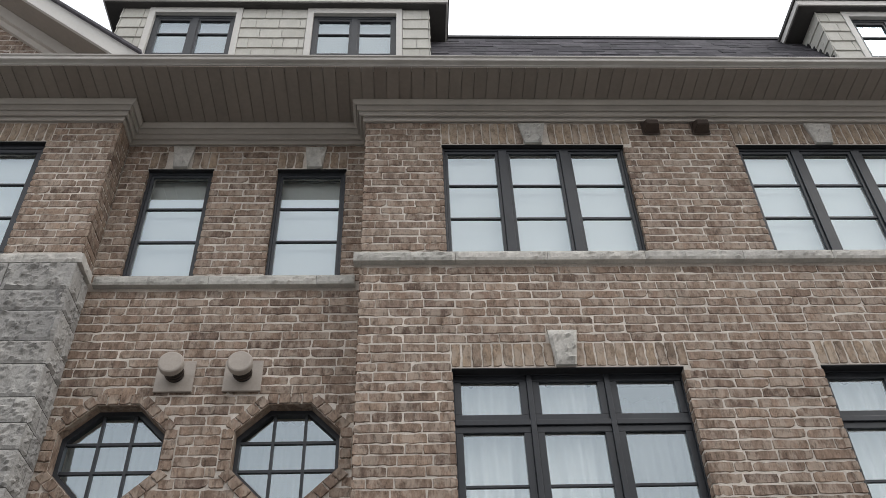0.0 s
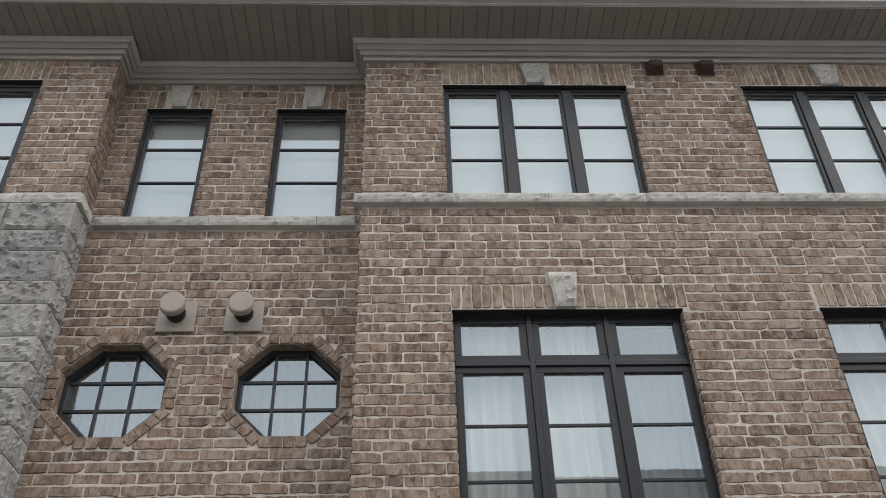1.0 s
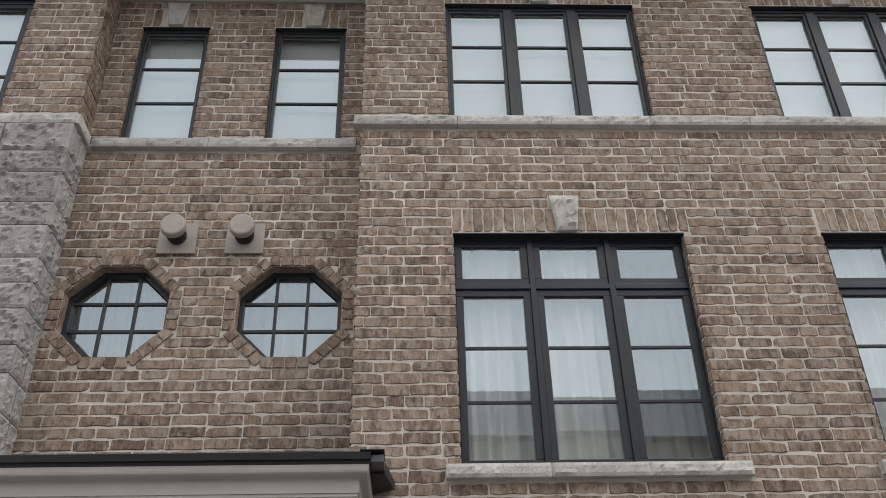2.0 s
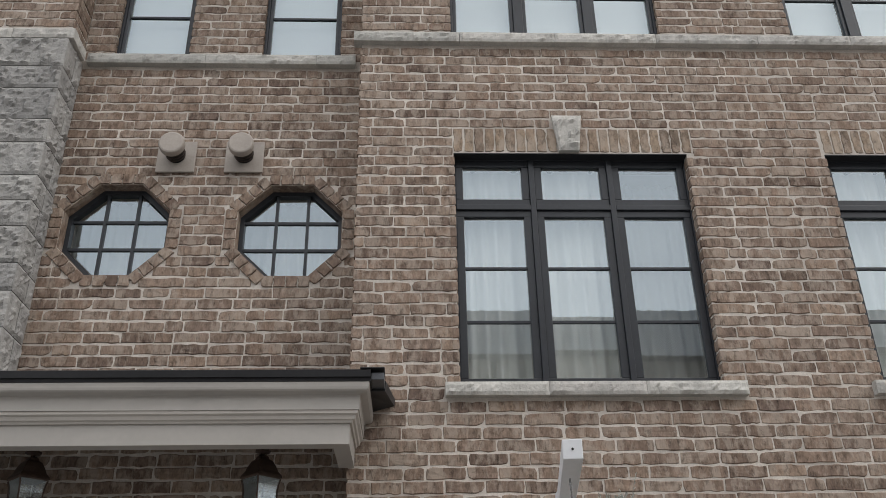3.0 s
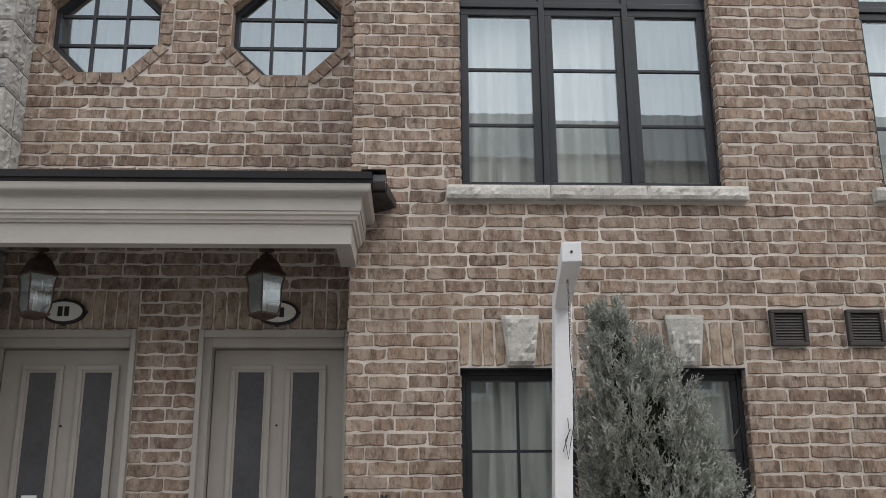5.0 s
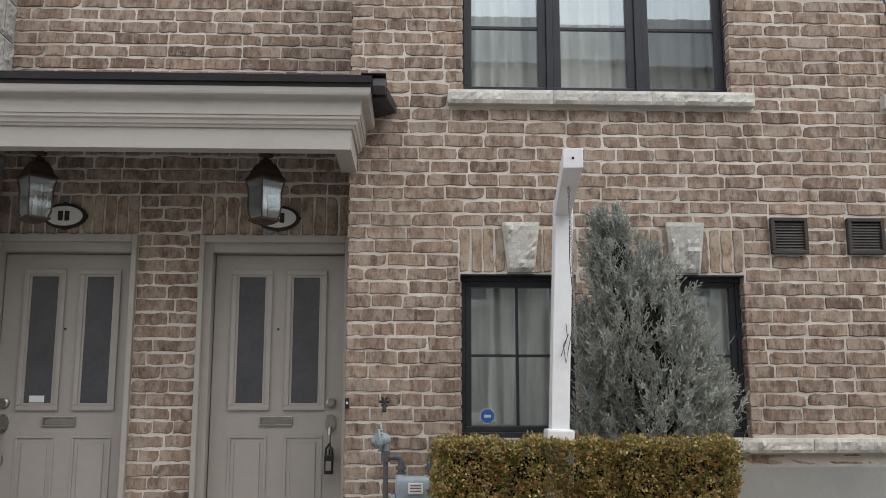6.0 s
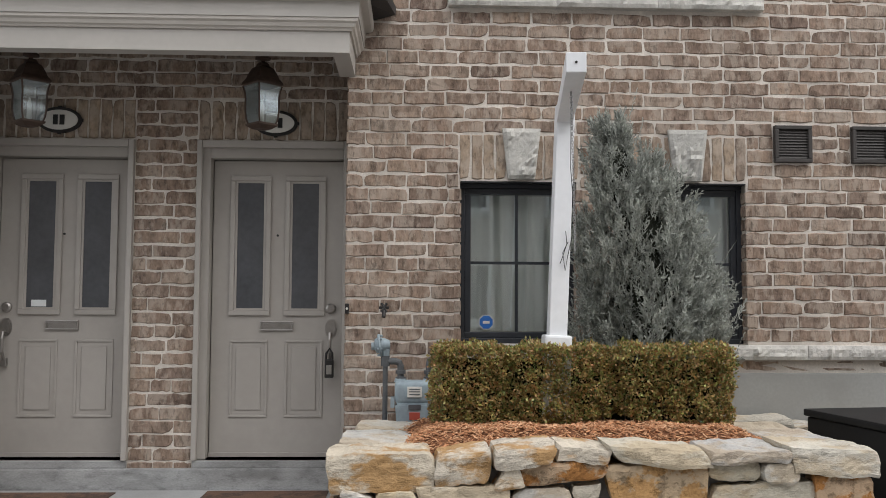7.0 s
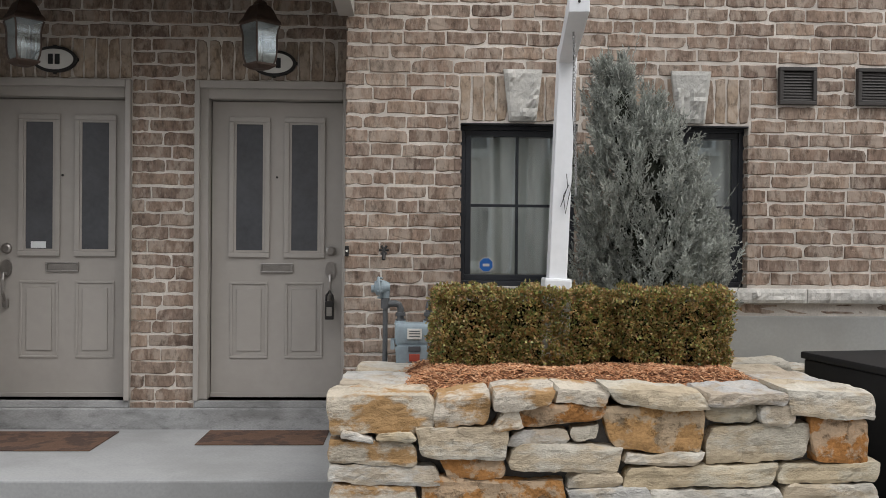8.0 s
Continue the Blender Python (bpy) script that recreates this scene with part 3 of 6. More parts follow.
sweep(bm, PLAN, [(-0.03, 8.130), (-0.006, 8.130), (-0.005, 8.158), (0.008, 8.158), (0.009, 8.130), (0.024, 8.130), (0.025, 8.160), (0.026, 8.200), (0.044, 8.200), (0.045, 8.174), (0.060, 8.174), (0.062, 8.212), (0.063, 8.242), (0.076, 8.242), (0.077, 8.222), (0.084, 8.222), (0.086, 8.262), (0.087, 8.305), (0.100, 8.305), (0.101, 8.290), (0.112, 8.300), (0.124, 8.318), (0.130, 8.332), (0.130, 8.343), (-0.03, 8.343)])
tagged(part("cornice", bm, M_TRIM), "taupe painted crown moulding under the eaves", "cornice", "", "structure")
# soffit boards, run forward: their darker colour stands in for shade under the gutter
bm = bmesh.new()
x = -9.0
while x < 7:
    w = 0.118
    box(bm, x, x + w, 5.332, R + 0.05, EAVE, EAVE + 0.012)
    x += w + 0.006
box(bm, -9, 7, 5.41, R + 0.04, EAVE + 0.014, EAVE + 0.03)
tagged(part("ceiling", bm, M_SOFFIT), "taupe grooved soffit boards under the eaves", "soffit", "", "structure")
bm = bmesh.new()
sweep(bm, [(-9, 5.40), (7.0, 5.40)], [(0.0, 8.362), (0.010, 8.362), (0.012, 8.374), (0.060, 8.374), (0.066, 8.378), (0.068, 8.392), (0.078, 8.398), (0.112, 8.402), (0.116, 8.412), (0.116, 8.438), (0.121, 8.442), (0.130, 8.444), (0.132, 8.456), (0.124, 8.464), (0.108, 8.462), (0.10, 8.44), (0.0, 8.44)])
tagged(part("gutter", bm, M_GUTTER), "taupe metal gutter with a rolled lip along the eaves", "gutter", "", "structure")

# mansard roof with shingle courses
SLOPE = math.tan(radians(65))
RIDGE = 9.954
roof = thing("roof", "steep dark grey shingle roof", "roof", "structure")
bm = bmesh.new()
prof = [(5.42, 8.44), (5.42 + (RIDGE - 8.44) / SLOPE, RIDGE), (9.8, RIDGE + 0.06), (9.8, 8.44)]
a = [bm.verts.new((-2.95, y, z)) for y, z in prof]
b = [bm.verts.new((7, y, z)) for y, z in prof]
bm.faces.new(a)
bm.faces.new(b[::-1])
for i in range(4):
    bm.faces.new((a[i], b[i], b[(i + 1) % 4], a[(i + 1) % 4]))
part("roof_deck", bm, M_ROOF, roof)
bm = bmesh.new()
for k in range(11):
    z = 8.47 + k * (RIDGE - 8.62) / 10.5
    x = 0.2 + rng.uniform(-0.3, 0)
    while x < 5.2:
        w, h = rng.uniform(0.14, 0.32), rng.choice((0.0, 0.0, 0.02))
        y = 5.42 + (z - 8.44) / SLOPE
        y2 = 5.42 + (z + 0.15 - 8.44) / SLOPE
        t = rng.uniform(0.001, 0.004)
        q = [bm.verts.new(p) for p in ((x, y - t - 0.008, z - h), (x + w, y - t - 0.008, z - h), (x + w, y2 - 0.006, z + 0.15), (x, y2 - 0.006, z + 0.15), (x, y + 0.01, z - h), (x + w, y + 0.01, z - h))]
        bm.faces.new(q[:4])
        bm.faces.new((q[0], q[4], q[5], q[1]))
        x += w + 0.004
tagged(part("shingles", bm, M_ROOF, roof), "mottled dark grey asphalt shingles", "", "", "stuff")
part("ridge_trim", boxes((-2.95, 7, 5.42 + (RIDGE - 8.44) / SLOPE - 0.025, 5.42 + (RIDGE - 8.44) / SLOPE + 0.08, RIDGE - 0.01, RIDGE + 0.03), bevel=0.006), M_BLACKMETAL, roof)


# ---- dormers ----
def dormer(x0, x1, wins, label):
    d = thing("dormer", label, "dormer", group="roof dormers")
    y, z0, z1 = 5.60, 8.60, 9.72
    part("wall", wall_mesh(x0, x1, z0, z1, y, y + 0.10, [(a, b, 8.74, 9.63) for a, b in wins]), M_WHITEPAINT, d)
    for s, x in ((-1, x0), (1, x1)):
        part("cheek", boxes((min(x, x - s * 0.1) + 0.002, max(x, x - s * 0.1) - 0.002, y + 0.101, 8.0, z0, z1)), M_WHITEPAINT, d)
        # lapped shakes on the cheek, course by course back to the roof slope
        for k in range(6):
            z = 8.66 + k * 0.175
            end, u = 5.42 + (z + 0.16 - 8.44) / SLOPE, y - 0.02
            while u < end - 0.01:
                w = min(rng.uniform(0.11, 0.24), end - u)
                bm = boxes((x + s * 0.002, x + s * 0.020, u + 0.002, u + w - 0.002, z, min(z + 0.178, 9.715)))
                for v in bm.verts:
                    if v.co.z > z + 0.05 and abs(v.co.x - x) > 0.01:
                        v.co.x -= s * 0.012
                part("shingle", bm, M_SHAKE, d)
                u += w
        # stepped flashing where the cheek meets the roof
        for k in range(7):
            z = 8.60 + k * 0.15
            u = 5.42 + (z - 8.44) / SLOPE
            part("step_flashing", boxes((min(x, x + s * 0.03) , max(x, x + s * 0.03), u - 0.02, u + 0.05, z - 0.02, z + 0.06)), M_BLACKMETAL, d)
    part("eave", boxes((x0 - 0.20, x1 + 0.20, y - 0.08, 8.0, 9.722, 9.79), bevel=0.006), M_DARKTRIM, d)
    part("fascia", boxes((x0 - 0.220, x0 - 0.201, y - 0.10, 8.0, 9.735, 9.82), (x1 + 0.201, x1 + 0.220, y - 0.10, 8.0, 9.735, 9.82), (x0 - 0.200, x1 + 0.200, y - 0.10, y - 0.081, 9.735, 9.82), bevel=0.003), M_WHITEPAINT, d, "pale fascia board")
    part("drip_edge", boxes((x0 - 0.238, x1 + 0.238, y - 0.12, 8.0, 9.821, 9.85), bevel=0.006), M_DARKTRIM, d)
    part("top_roof", boxes((x0 - 0.22, x1 + 0.22, y - 0.05, 8.0, 9.851, 9.90)), M_ROOF, d)
    for a, b in wins:
        w = 0.065
        part("casing", boxes((a - w, a, y - 0.025, y - 0.002, 8.62, 9.72), (b, b + w, y - 0.025, y - 0.002, 8.62, 9.72), (a, b, y - 0.025, y - 0.002, 9.63, 9.72), bevel=0.003), M_WHITEPAINT, d)
        fr = part("window", boxes((a, b, y + 0.02, y + 0.09, 9.585, 9.63), (a, b, y + 0.02, y + 0.09, 8.74, 8.785), (a, a + 0.045, y + 0.02, y + 0.09, 8.786, 9.584), (b - 0.045, b, y + 0.02, y + 0.09, 8.786, 9.584), bevel=0.004), M_BLACK, d)
        m = (a + b) / 2
        part("mullion", boxes((m - 0.034, m + 0.034, y + 0.015, y + 0.085, 8.786, 9.584), bevel=0.004), M_BLACK, fr)
        for p, q in ((a + 0.062, m - 0.056), (m + 0.056, b - 0.062)):
            part("sash", boxes((p - 0.03, q + 0.03, y + 0.026, y + 0.08, 9.545, 9.584), (p - 0.03, p, y + 0.026, y + 0.08, 8.79, 9.544), (q, q + 0.03, y + 0.026, y + 0.08, 8.79, 9.544)), M_BLACK, fr)
            for z in (8.965, 9.31):
                part("muntin", boxes((p, q, y + 0.03, y + 0.06, z - 0.009, z + 0.009)), M_BLACK, fr)
            for za, zb in ((8.786, 8.965), (8.965, 9.31), (9.31, 9.545)):
                bm = bmesh.new()
                bm.faces.new([bm.verts.new(c) for c in ((p, y + 0.045, za), (q, y + 0.045, za), (q, y + 0.045, zb), (p, y + 0.045, zb))])
                part("pane", bm, M_GLASS, fr).visible_shadow = False
    for a, b in wins:
        part("blind", boxes((a + 0.01, b - 0.01, y + 0.12, y + 0.125, 8.7, 9.64)), M_ROOM, d, "pale blind behind the dormer window")
    edges = [x0] + [e for a, b in wins for e in (a - 0.067, b + 0.067)] + [x1]
    for s, e in zip(edges[::2], edges[1::2]):
        for k in range(6):
            z = 8.66 + k * 0.175
            x = s
            while x < e - 0.02:
                w = min(rng.uniform(0.11, 0.26), e - x)
                if e - x - w < 0.05:
                    w = e - x
                drop = rng.uniform(0, 0.006)
                bm = bmesh.new()
                prism(bm, [(x + 0.003, z - drop), (x + w - 0.003, z - drop), (x + w - 0.003, min(z + 0.178, 9.715)), (x + 0.003, min(z + 0.178, 9.715))], -0.02, -0.003)
                for v in bm.verts:
                    v.co.y = y + (-0.004 if v.co.y > -0.01 else (-0.022 if v.co.z < z + 0.05 else -0.008))
                part("shingle", bm, M_SHAKE, d)
                x += w
    return d


dormer(-3.05, 0.237, [(-2.705, -1.835), (-1.005, -0.11)], "beige shake-clad roof dormer with two black windows")
dormer(4.57, 7.6, [(4.92, 5.78), (6.3, 7.16)], "beige shake-clad roof dormer with black windows")

# ---- gable over the pier ----
gable = thing("gable", "brick gable with a taupe raking eave", "gable")


def rake(bm, off0, off1, y0, y1):
    """A raking board, by its height above the gable's slope line."""
    for s in (1,):
        dx = max(0, (-0.23 - off0) / 0.848)
        p = [(-2.62 - dx, 8.61 + dx * 0.848), (-5.4, 8.61 + 2.78 * 0.848)]
        prism(bm, [(p[0][0] + off0 * 0.0, p[0][1] + off0), (p[1][0], p[1][1] + off0), (p[1][0], p[1][1] + off1), (p[0][0], p[0][1] + off1)], y0, y1)


bm = bmesh.new()
prism(bm, [(-2.75, 8.47), (-5.4, 10.72), (-8.0, 8.47)], F + 0.012, F + 0.3)
part("wall", bm, M_MORTAR, gable, "brick gable wall")
bm = bmesh.new()
rake(bm, -0.22, 0.0, 5.40, 5.44)
part("fascia", bm, M_WHITEPAINT, gable)
bm = bmesh.new()
rake(bm, 0.004, 0.04, 5.36, 6.6)
part("roof_edge", bm, M_ROOF, gable)
bm = bmesh.new()
rake(bm, -0.20, -0.16, 5.441, F + 0.011)
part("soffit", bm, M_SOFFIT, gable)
bm = bmesh.new()
rake(bm, -0.36, -0.202, F - 0.09, F + 0.011)
rake(bm, -0.45, -0.362, F - 0.04, F + 0.011)
part("crown", bm, M_TRIM, gable)

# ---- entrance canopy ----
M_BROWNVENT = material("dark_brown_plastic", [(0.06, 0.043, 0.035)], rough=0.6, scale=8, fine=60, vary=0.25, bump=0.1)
M_CANOPY = material("canopy_paint", [(0.43, 0.405, 0.375)], rough=0.5, scale=2, fine=25, vary=0.05, bump=0.04, stain=(0.33, 0.31, 0.285), stain_scale=2.2, stain_amount=0.25)
M_LEAD = material("dull_grey_flashing", [(0.11, 0.115, 0.125)], rough=0.4, metal=0.4, scale=6, fine=50, vary=0.25, bump=0.1)
CY, CX = 5.28, -0.362
canopy = thing("canopy", "taupe painted entrance canopy with a black roof edge", "canopy")
cpath = [(-8.0, CY), (CX, CY), (CX, F - 0.004)]
bm = bmesh.new()
sweep(bm, cpath, [(-0.10, 2.706), (0.0, 2.706), (0.0, 2.832), (-0.10, 2.832)])
part("lower_fascia", bm, M_CANOPY, canopy)
bm = bmesh.new()
sweep(bm, cpath, [(-0.10, 2.833), (0.012, 2.833), (0.018, 2.846), (0.03, 2.852), (0.036, 2.872), (0.05, 2.882), (0.052, 2.90), (-0.10, 2.90)])
part("moulding", bm, M_TRIM, canopy)
bm = bmesh.new()
sweep(bm, cpath, [(-0.10, 2.901), (0.058, 2.901), (0.058, 2.990), (0.064, 2.995), (0.104, 3.004), (0.112, 3.012), (0.116, 3.026), (0.118, 3.056), (-0.10, 3.056)])
part("crown", bm, M_CANOPY, canopy)
rpath = [(-8.0, CY), (-0.235, CY)]
bm = bmesh.new()
sweep(bm, rpath, [(-0.05, 3.057), (0.122, 3.057), (0.124, 3.078), (0.138, 3.080), (0.142, 3.122), (0.132, 3.128), (-0.05, 3.128)])
part("roof_edge", bm, M_BLACKMETAL, canopy)
bm = bmesh.new()
ends = [[bm.verts.new(p) for p in row] for row in (
    ((CX + 0.02, CY + 0.051, 3.051), (-0.152, CY + 0.051, 3.051), (-0.150, CY + 0.051, 3.118), (CX + 0.02, CY + 0.051, 3.118)),
    ((CX + 0.02, F - 0.004, 3.055), (-0.104, F - 0.004, 3.122), (-0.100, F - 0.004, 3.171), (CX + 0.02, F - 0.004, 3.171)))]
bm.faces.new(ends[0])
bm.faces.new(ends[1][::-1])
for k in range(4):
    bm.faces.new((ends[0][k], ends[1][k], ends[1][(k + 1) % 4], ends[0][(k + 1) % 4]))
part("end_flashing", bm, M_BLACKMETAL, canopy)
part("end_cap", boxes((-0.234, -0.155, CY - 0.12, CY + 0.05, 3.066, 3.112), bevel=0.004), M_LEAD, canopy, "dull grey folded metal end cap")
part("drip_edge", boxes((-0.300, -0.152, CY - 0.147, CY + 0.06, 3.1295, 3.137), bevel=0.002), M_BLACKMETAL, canopy)
bm = bmesh.new()
pts = [(-8, CY - 0.13, 3.129), (-0.238, CY - 0.13, 3.129), (-0.104, F - 0.006, 3.176), (CX - 0.02, F - 0.006, 3.30), (CX - 0.02, F - 0.1, 3.32), (-8, F - 0.1, 3.32)]
v = [bm.verts.new(p) for p in pts]
bm.faces.new((v[0], v[1], v[4], v[5]))
bm.faces.new((v[1], v[2], v[3], v[4]))
low = [bm.verts.new(p) for p in ((-8, R, 3.06), (-8, R, 3.34), (XB - 0.004, R, 3.06), (XB - 0.004, R, 3.34))]
bm.faces.new((v[5], v[4], low[3], low[1]))
part("roof", bm, M_BLACKMETAL, canopy)
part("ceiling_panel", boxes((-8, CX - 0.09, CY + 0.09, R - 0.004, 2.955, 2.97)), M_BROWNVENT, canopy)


# ---- doors ----
M_DOOR = material("grey_taupe_door_paint", [(0.375, 0.348, 0.318)], rough=0.5, scale=1.6, fine=18, vary=0.06, bump=0.04, stain=(0.295, 0.27, 0.245), stain_scale=1.3, stain_amount=0.3)
M_METAL = material("brushed_nickel", [(0.34, 0.32, 0.30)], rough=0.3, metal=0.9, scale=20, fine=150, vary=0.15, bump=0.05)
M_DARKMETAL = material("dark_metal", [(0.035, 0.033, 0.032)], rough=0.45, metal=0.5, scale=12, fine=80, vary=0.2, bump=0.1)
M_SMOKED = material("frosted_dark_glass", [(0.075, 0.078, 0.085)], rough=0.14, scale=6, fine=30, vary=0.2, bump=0.02, spec=0.5)
M_PAPER = material("paper", [(0.7, 0.72, 0.72)], rough=0.8, scale=5, fine=60, vary=0.06, bump=0.02)
M_INK = material("black_ink", [(0.02, 0.02, 0.02)], rough=0.6, scale=20, fine=90, vary=0.1, bump=0.0)


def ring(x0, x1, z0, z1, w, y0, y1, bevel=0.0):
    return boxes((x0, x1, y0, y1, z1 - w, z1), (x0, x1, y0, y1, z0, z0 + w), (x0, x0 + w, y0, y1, z0 + w, z1 - w), (x1 - w, x1, y0, y1, z0 + w, z1 - w), bevel=bevel)


def door(name, hole, x0, x1, lock):
    """A panelled entrance door with two slim lights, in a moulded frame."""
    d = thing(name, "closed taupe panelled entrance door with two slim dark lights", "door", "structure", "front doors")
    z0, z1 = 0.196, 2.215
    y = 6.27
    jb = 0.055
    part("door_frame", boxes((hole[0], x0 - 0.006, R + 0.02, 6.40, 0.192, 2.30), (x1 + 0.006, hole[1], R + 0.02, 6.40, 0.192, 2.30), (x0 - 0.006, x1 + 0.006, R + 0.02, 6.40, z1 + 0.006, 2.30), bevel=0.004), M_DOOR, d)
    part("casing", boxes((hole[0] - 0.0, hole[0] + 0.035, R - 0.028, R + 0.019, 0.192, 2.335), (hole[1] - 0.035, hole[1], R - 0.028, R + 0.019, 0.192, 2.335), (hole[0] + 0.036, hole[1] - 0.036, R - 0.028, R + 0.019, 2.285, 2.335), bevel=0.006), M_DOOR, d)
    leaf = part("leaf", boxes((x0, x1, y, y + 0.045, z0, z1), bevel=0.003), M_DOOR, d)
    m = (x0 + x1) / 2
    for a, b in ((m - 0.345, m - 0.06), (m + 0.03, m + 0.315)):
        a += 0.018 if lock else 0.05
        b += 0.012 if lock else 0.045
        part("light_moulding", ring(a, b, 1.15, 2.11, 0.035, y - 0.018, y - 0.001, 0.006), M_DOOR, leaf)
        part("light_bead", ring(a + 0.036, b - 0.036, 1.186, 2.074, 0.014, y - 0.010, y - 0.001), M_DOOR, leaf)
        part("light", boxes((a + 0.05, b - 0.05, y - 0.004, y - 0.001, 1.2, 2.06)), M_SMOKED, leaf, "dark frosted glass light")
        part("panel_moulding", ring(a + 0.01, b - 0.01, 0.46, 0.985, 0.018, y - 0.008, y - 0.001, 0.004), M_DOOR, leaf)
        part("panel", boxes((a + 0.055, b - 0.055, y - 0.006, y - 0.001, 0.51, 0.935), bevel=0.0045), M_DOOR, leaf)
    slot = part("letter_slot", ring(m - 0.112, m + 0.112, 1.045, 1.112, 0.012, y - 0.014, y - 0.001, 0.003), M_METAL, leaf, "metal letter slot")
    part("flap", boxes((m - 0.098, m + 0.098, y - 0.008, y - 0.001, 1.058, 1.099), bevel=0.003), M_METAL, slot)
    bm = bmesh.new()
    tube(bm, [(m - 0.002, y - 0.008, 1.70), (m - 0.002, y, 1.70)], 0.008, 10)
    part("peephole", bm, M_DARKMETAL, leaf)
    hx = x1 - 0.075 if lock else x0 + 0.06
    bm = bmesh.new()
    tube(bm, [(hx, y - 0.026, 1.20), (hx, y - 0.018, 1.20), (hx, y - 0.001, 1.20)], [0.022, 0.034, 0.036], 16)
    part("deadbolt", bm, M_METAL, leaf)
    bm = bmesh.new()
    for s, d in ((1.0, 0.010), (0.82, 0.017)):
        prism(bm, [(hx + s * 0.038 * math.cos(k * math.tau / 24), 1.065 + s * 0.062 * math.sin(k * math.tau / 24)) for k in range(24)], y - d, y - 0.001)
    tube(bm, [(hx, y - 0.012, 1.03), (hx, y - 0.055, 1.03), (hx, y - 0.065, 0.99), (hx, y - 0.06, 0.90), (hx, y - 0.03, 0.85), (hx, y - 0.004, 0.845)], 0.011, 10)
    box(bm, hx - 0.02, hx + 0.02, y - 0.03, y - 0.001, 0.80, 0.86, bevel=0.008)
    part("handle", bm, M_METAL, leaf, "brushed metal grip handle")
    part("kick_strip", boxes((x0, x1, y - 0.012, y - 0.001, z0, z0 + 0.03), bevel=0.003), M_DOOR, leaf)
    if lock:
        k = thing("lock_box", "small dark key lock box hanging on the handle", "lock box")
        part("body", boxes((hx - 0.030, hx + 0.030, y - 0.105, y - 0.07, 0.735, 0.86), bevel=0.008), M_DARKMETAL, k)
        bm = bmesh.new()
        tube(bm, [(hx - 0.022, y - 0.088, 0.86), (hx - 0.02, y - 0.088, 0.90), (hx, y - 0.07, 0.93), (hx + 0.02, y - 0.088, 0.90), (hx + 0.022, y - 0.088, 0.86)], 0.008, 8)
        part("shackle", bm, M_DARKMETAL, k)
        part("keypad", boxes((hx - 0.018, hx + 0.018, y - 0.109, y - 0.1055, 0.76, 0.82), bevel=0.0015), M_METAL, k, "worn metal keypad face")
    else:
        part("sticker", boxes((m - 0.21, m - 0.11, y - 0.0065, y - 0.0045, 1.205, 1.25)), M_PAPER, leaf, "small pale sticker on the glass")
    return d


door("door_1", DOOR_1, -2.785, -1.920, False)
door("door_2", DOOR_2, -1.350, -0.462, True)

# mats
M_MAT = material("brown_coir", [(0.13, 0.075, 0.05)], rough=0.98, scale=5, fine=200, vary=0.4, bump=0.8, stain=(0.045, 0.03, 0.026), stain_scale=5, stain_amount=0.8, sharp=0.08)
for x0, x1, y0, y1 in ((-2.95, -1.89, 5.49, 6.04), (-1.31, -0.52, 5.65, 6.08)):
    bm = boxes((x0, x1, y0, y1, 0.001, 0.008), bevel=0.003)
    tagged(part("door_mat", bm, M_MAT), "worn brown door mat lying on the concrete landing", "door mat", "door mats")

# ---- house number plaques ----
M_PLAQUE = material("white_enamel", [(0.62, 0.60, 0.56)], rough=0.35, scale=6, fine=50, vary=0.05, bump=0.02)


def plaque(x, z, bars):
    p = thing("number_plaque", "oval white house number plaque with a dark rim", "plaque", group="number plaques")

    def oval(a, b, y0, y1):
        bm = bmesh.new()
        prism(bm, [(x + a * math.cos(k * math.tau / 32), z + b * math.sin(k * math.tau / 32)) for k in range(32)], y0, y1)
        return bm
    part("rim", oval(0.148, 0.088, R - 0.024, R - 0.004), M_DARKMETAL, p)
    for dx, dz in ((-0.145, 0), (0.145, 0), (0, -0.086), (0, 0.086)):
        part("rim_ornament", boxes((x + dx - 0.012, x + dx + 0.012, R - 0.0225, R - 0.005, z + dz - 0.011, z + dz + 0.011), bevel=0.004), M_DARKMETAL, p)
    part("face", oval(0.126, 0.068, R - 0.030, R - 0.0245), M_PLAQUE, p)
    for bx in bars:
        part("bar", boxes((x + bx - 0.016, x + bx + 0.016, R - 0.033, R - 0.0305, z - 0.034, z + 0.034)), M_INK, p)


plaque(-2.365, 2.46, (-0.022, 0.022))
plaque(-0.915, 2.455, (0.03,))

# ---- lanterns ----
M_BRONZE = material("bronze_lantern_metal", [(0.085, 0.058, 0.046)], rough=0.5, metal=0.35, scale=14, fine=80, vary=0.3, bump=0.1)
M_LAMPGLASS = glass("lantern_glass", (0.86, 0.88, 0.87), 0.07, 0.14)
M_BULB = material("unlit_bulb", [(0.75, 0.74, 0.70)], rough=0.25, scale=8, fine=60, vary=0.04, bump=0.0)


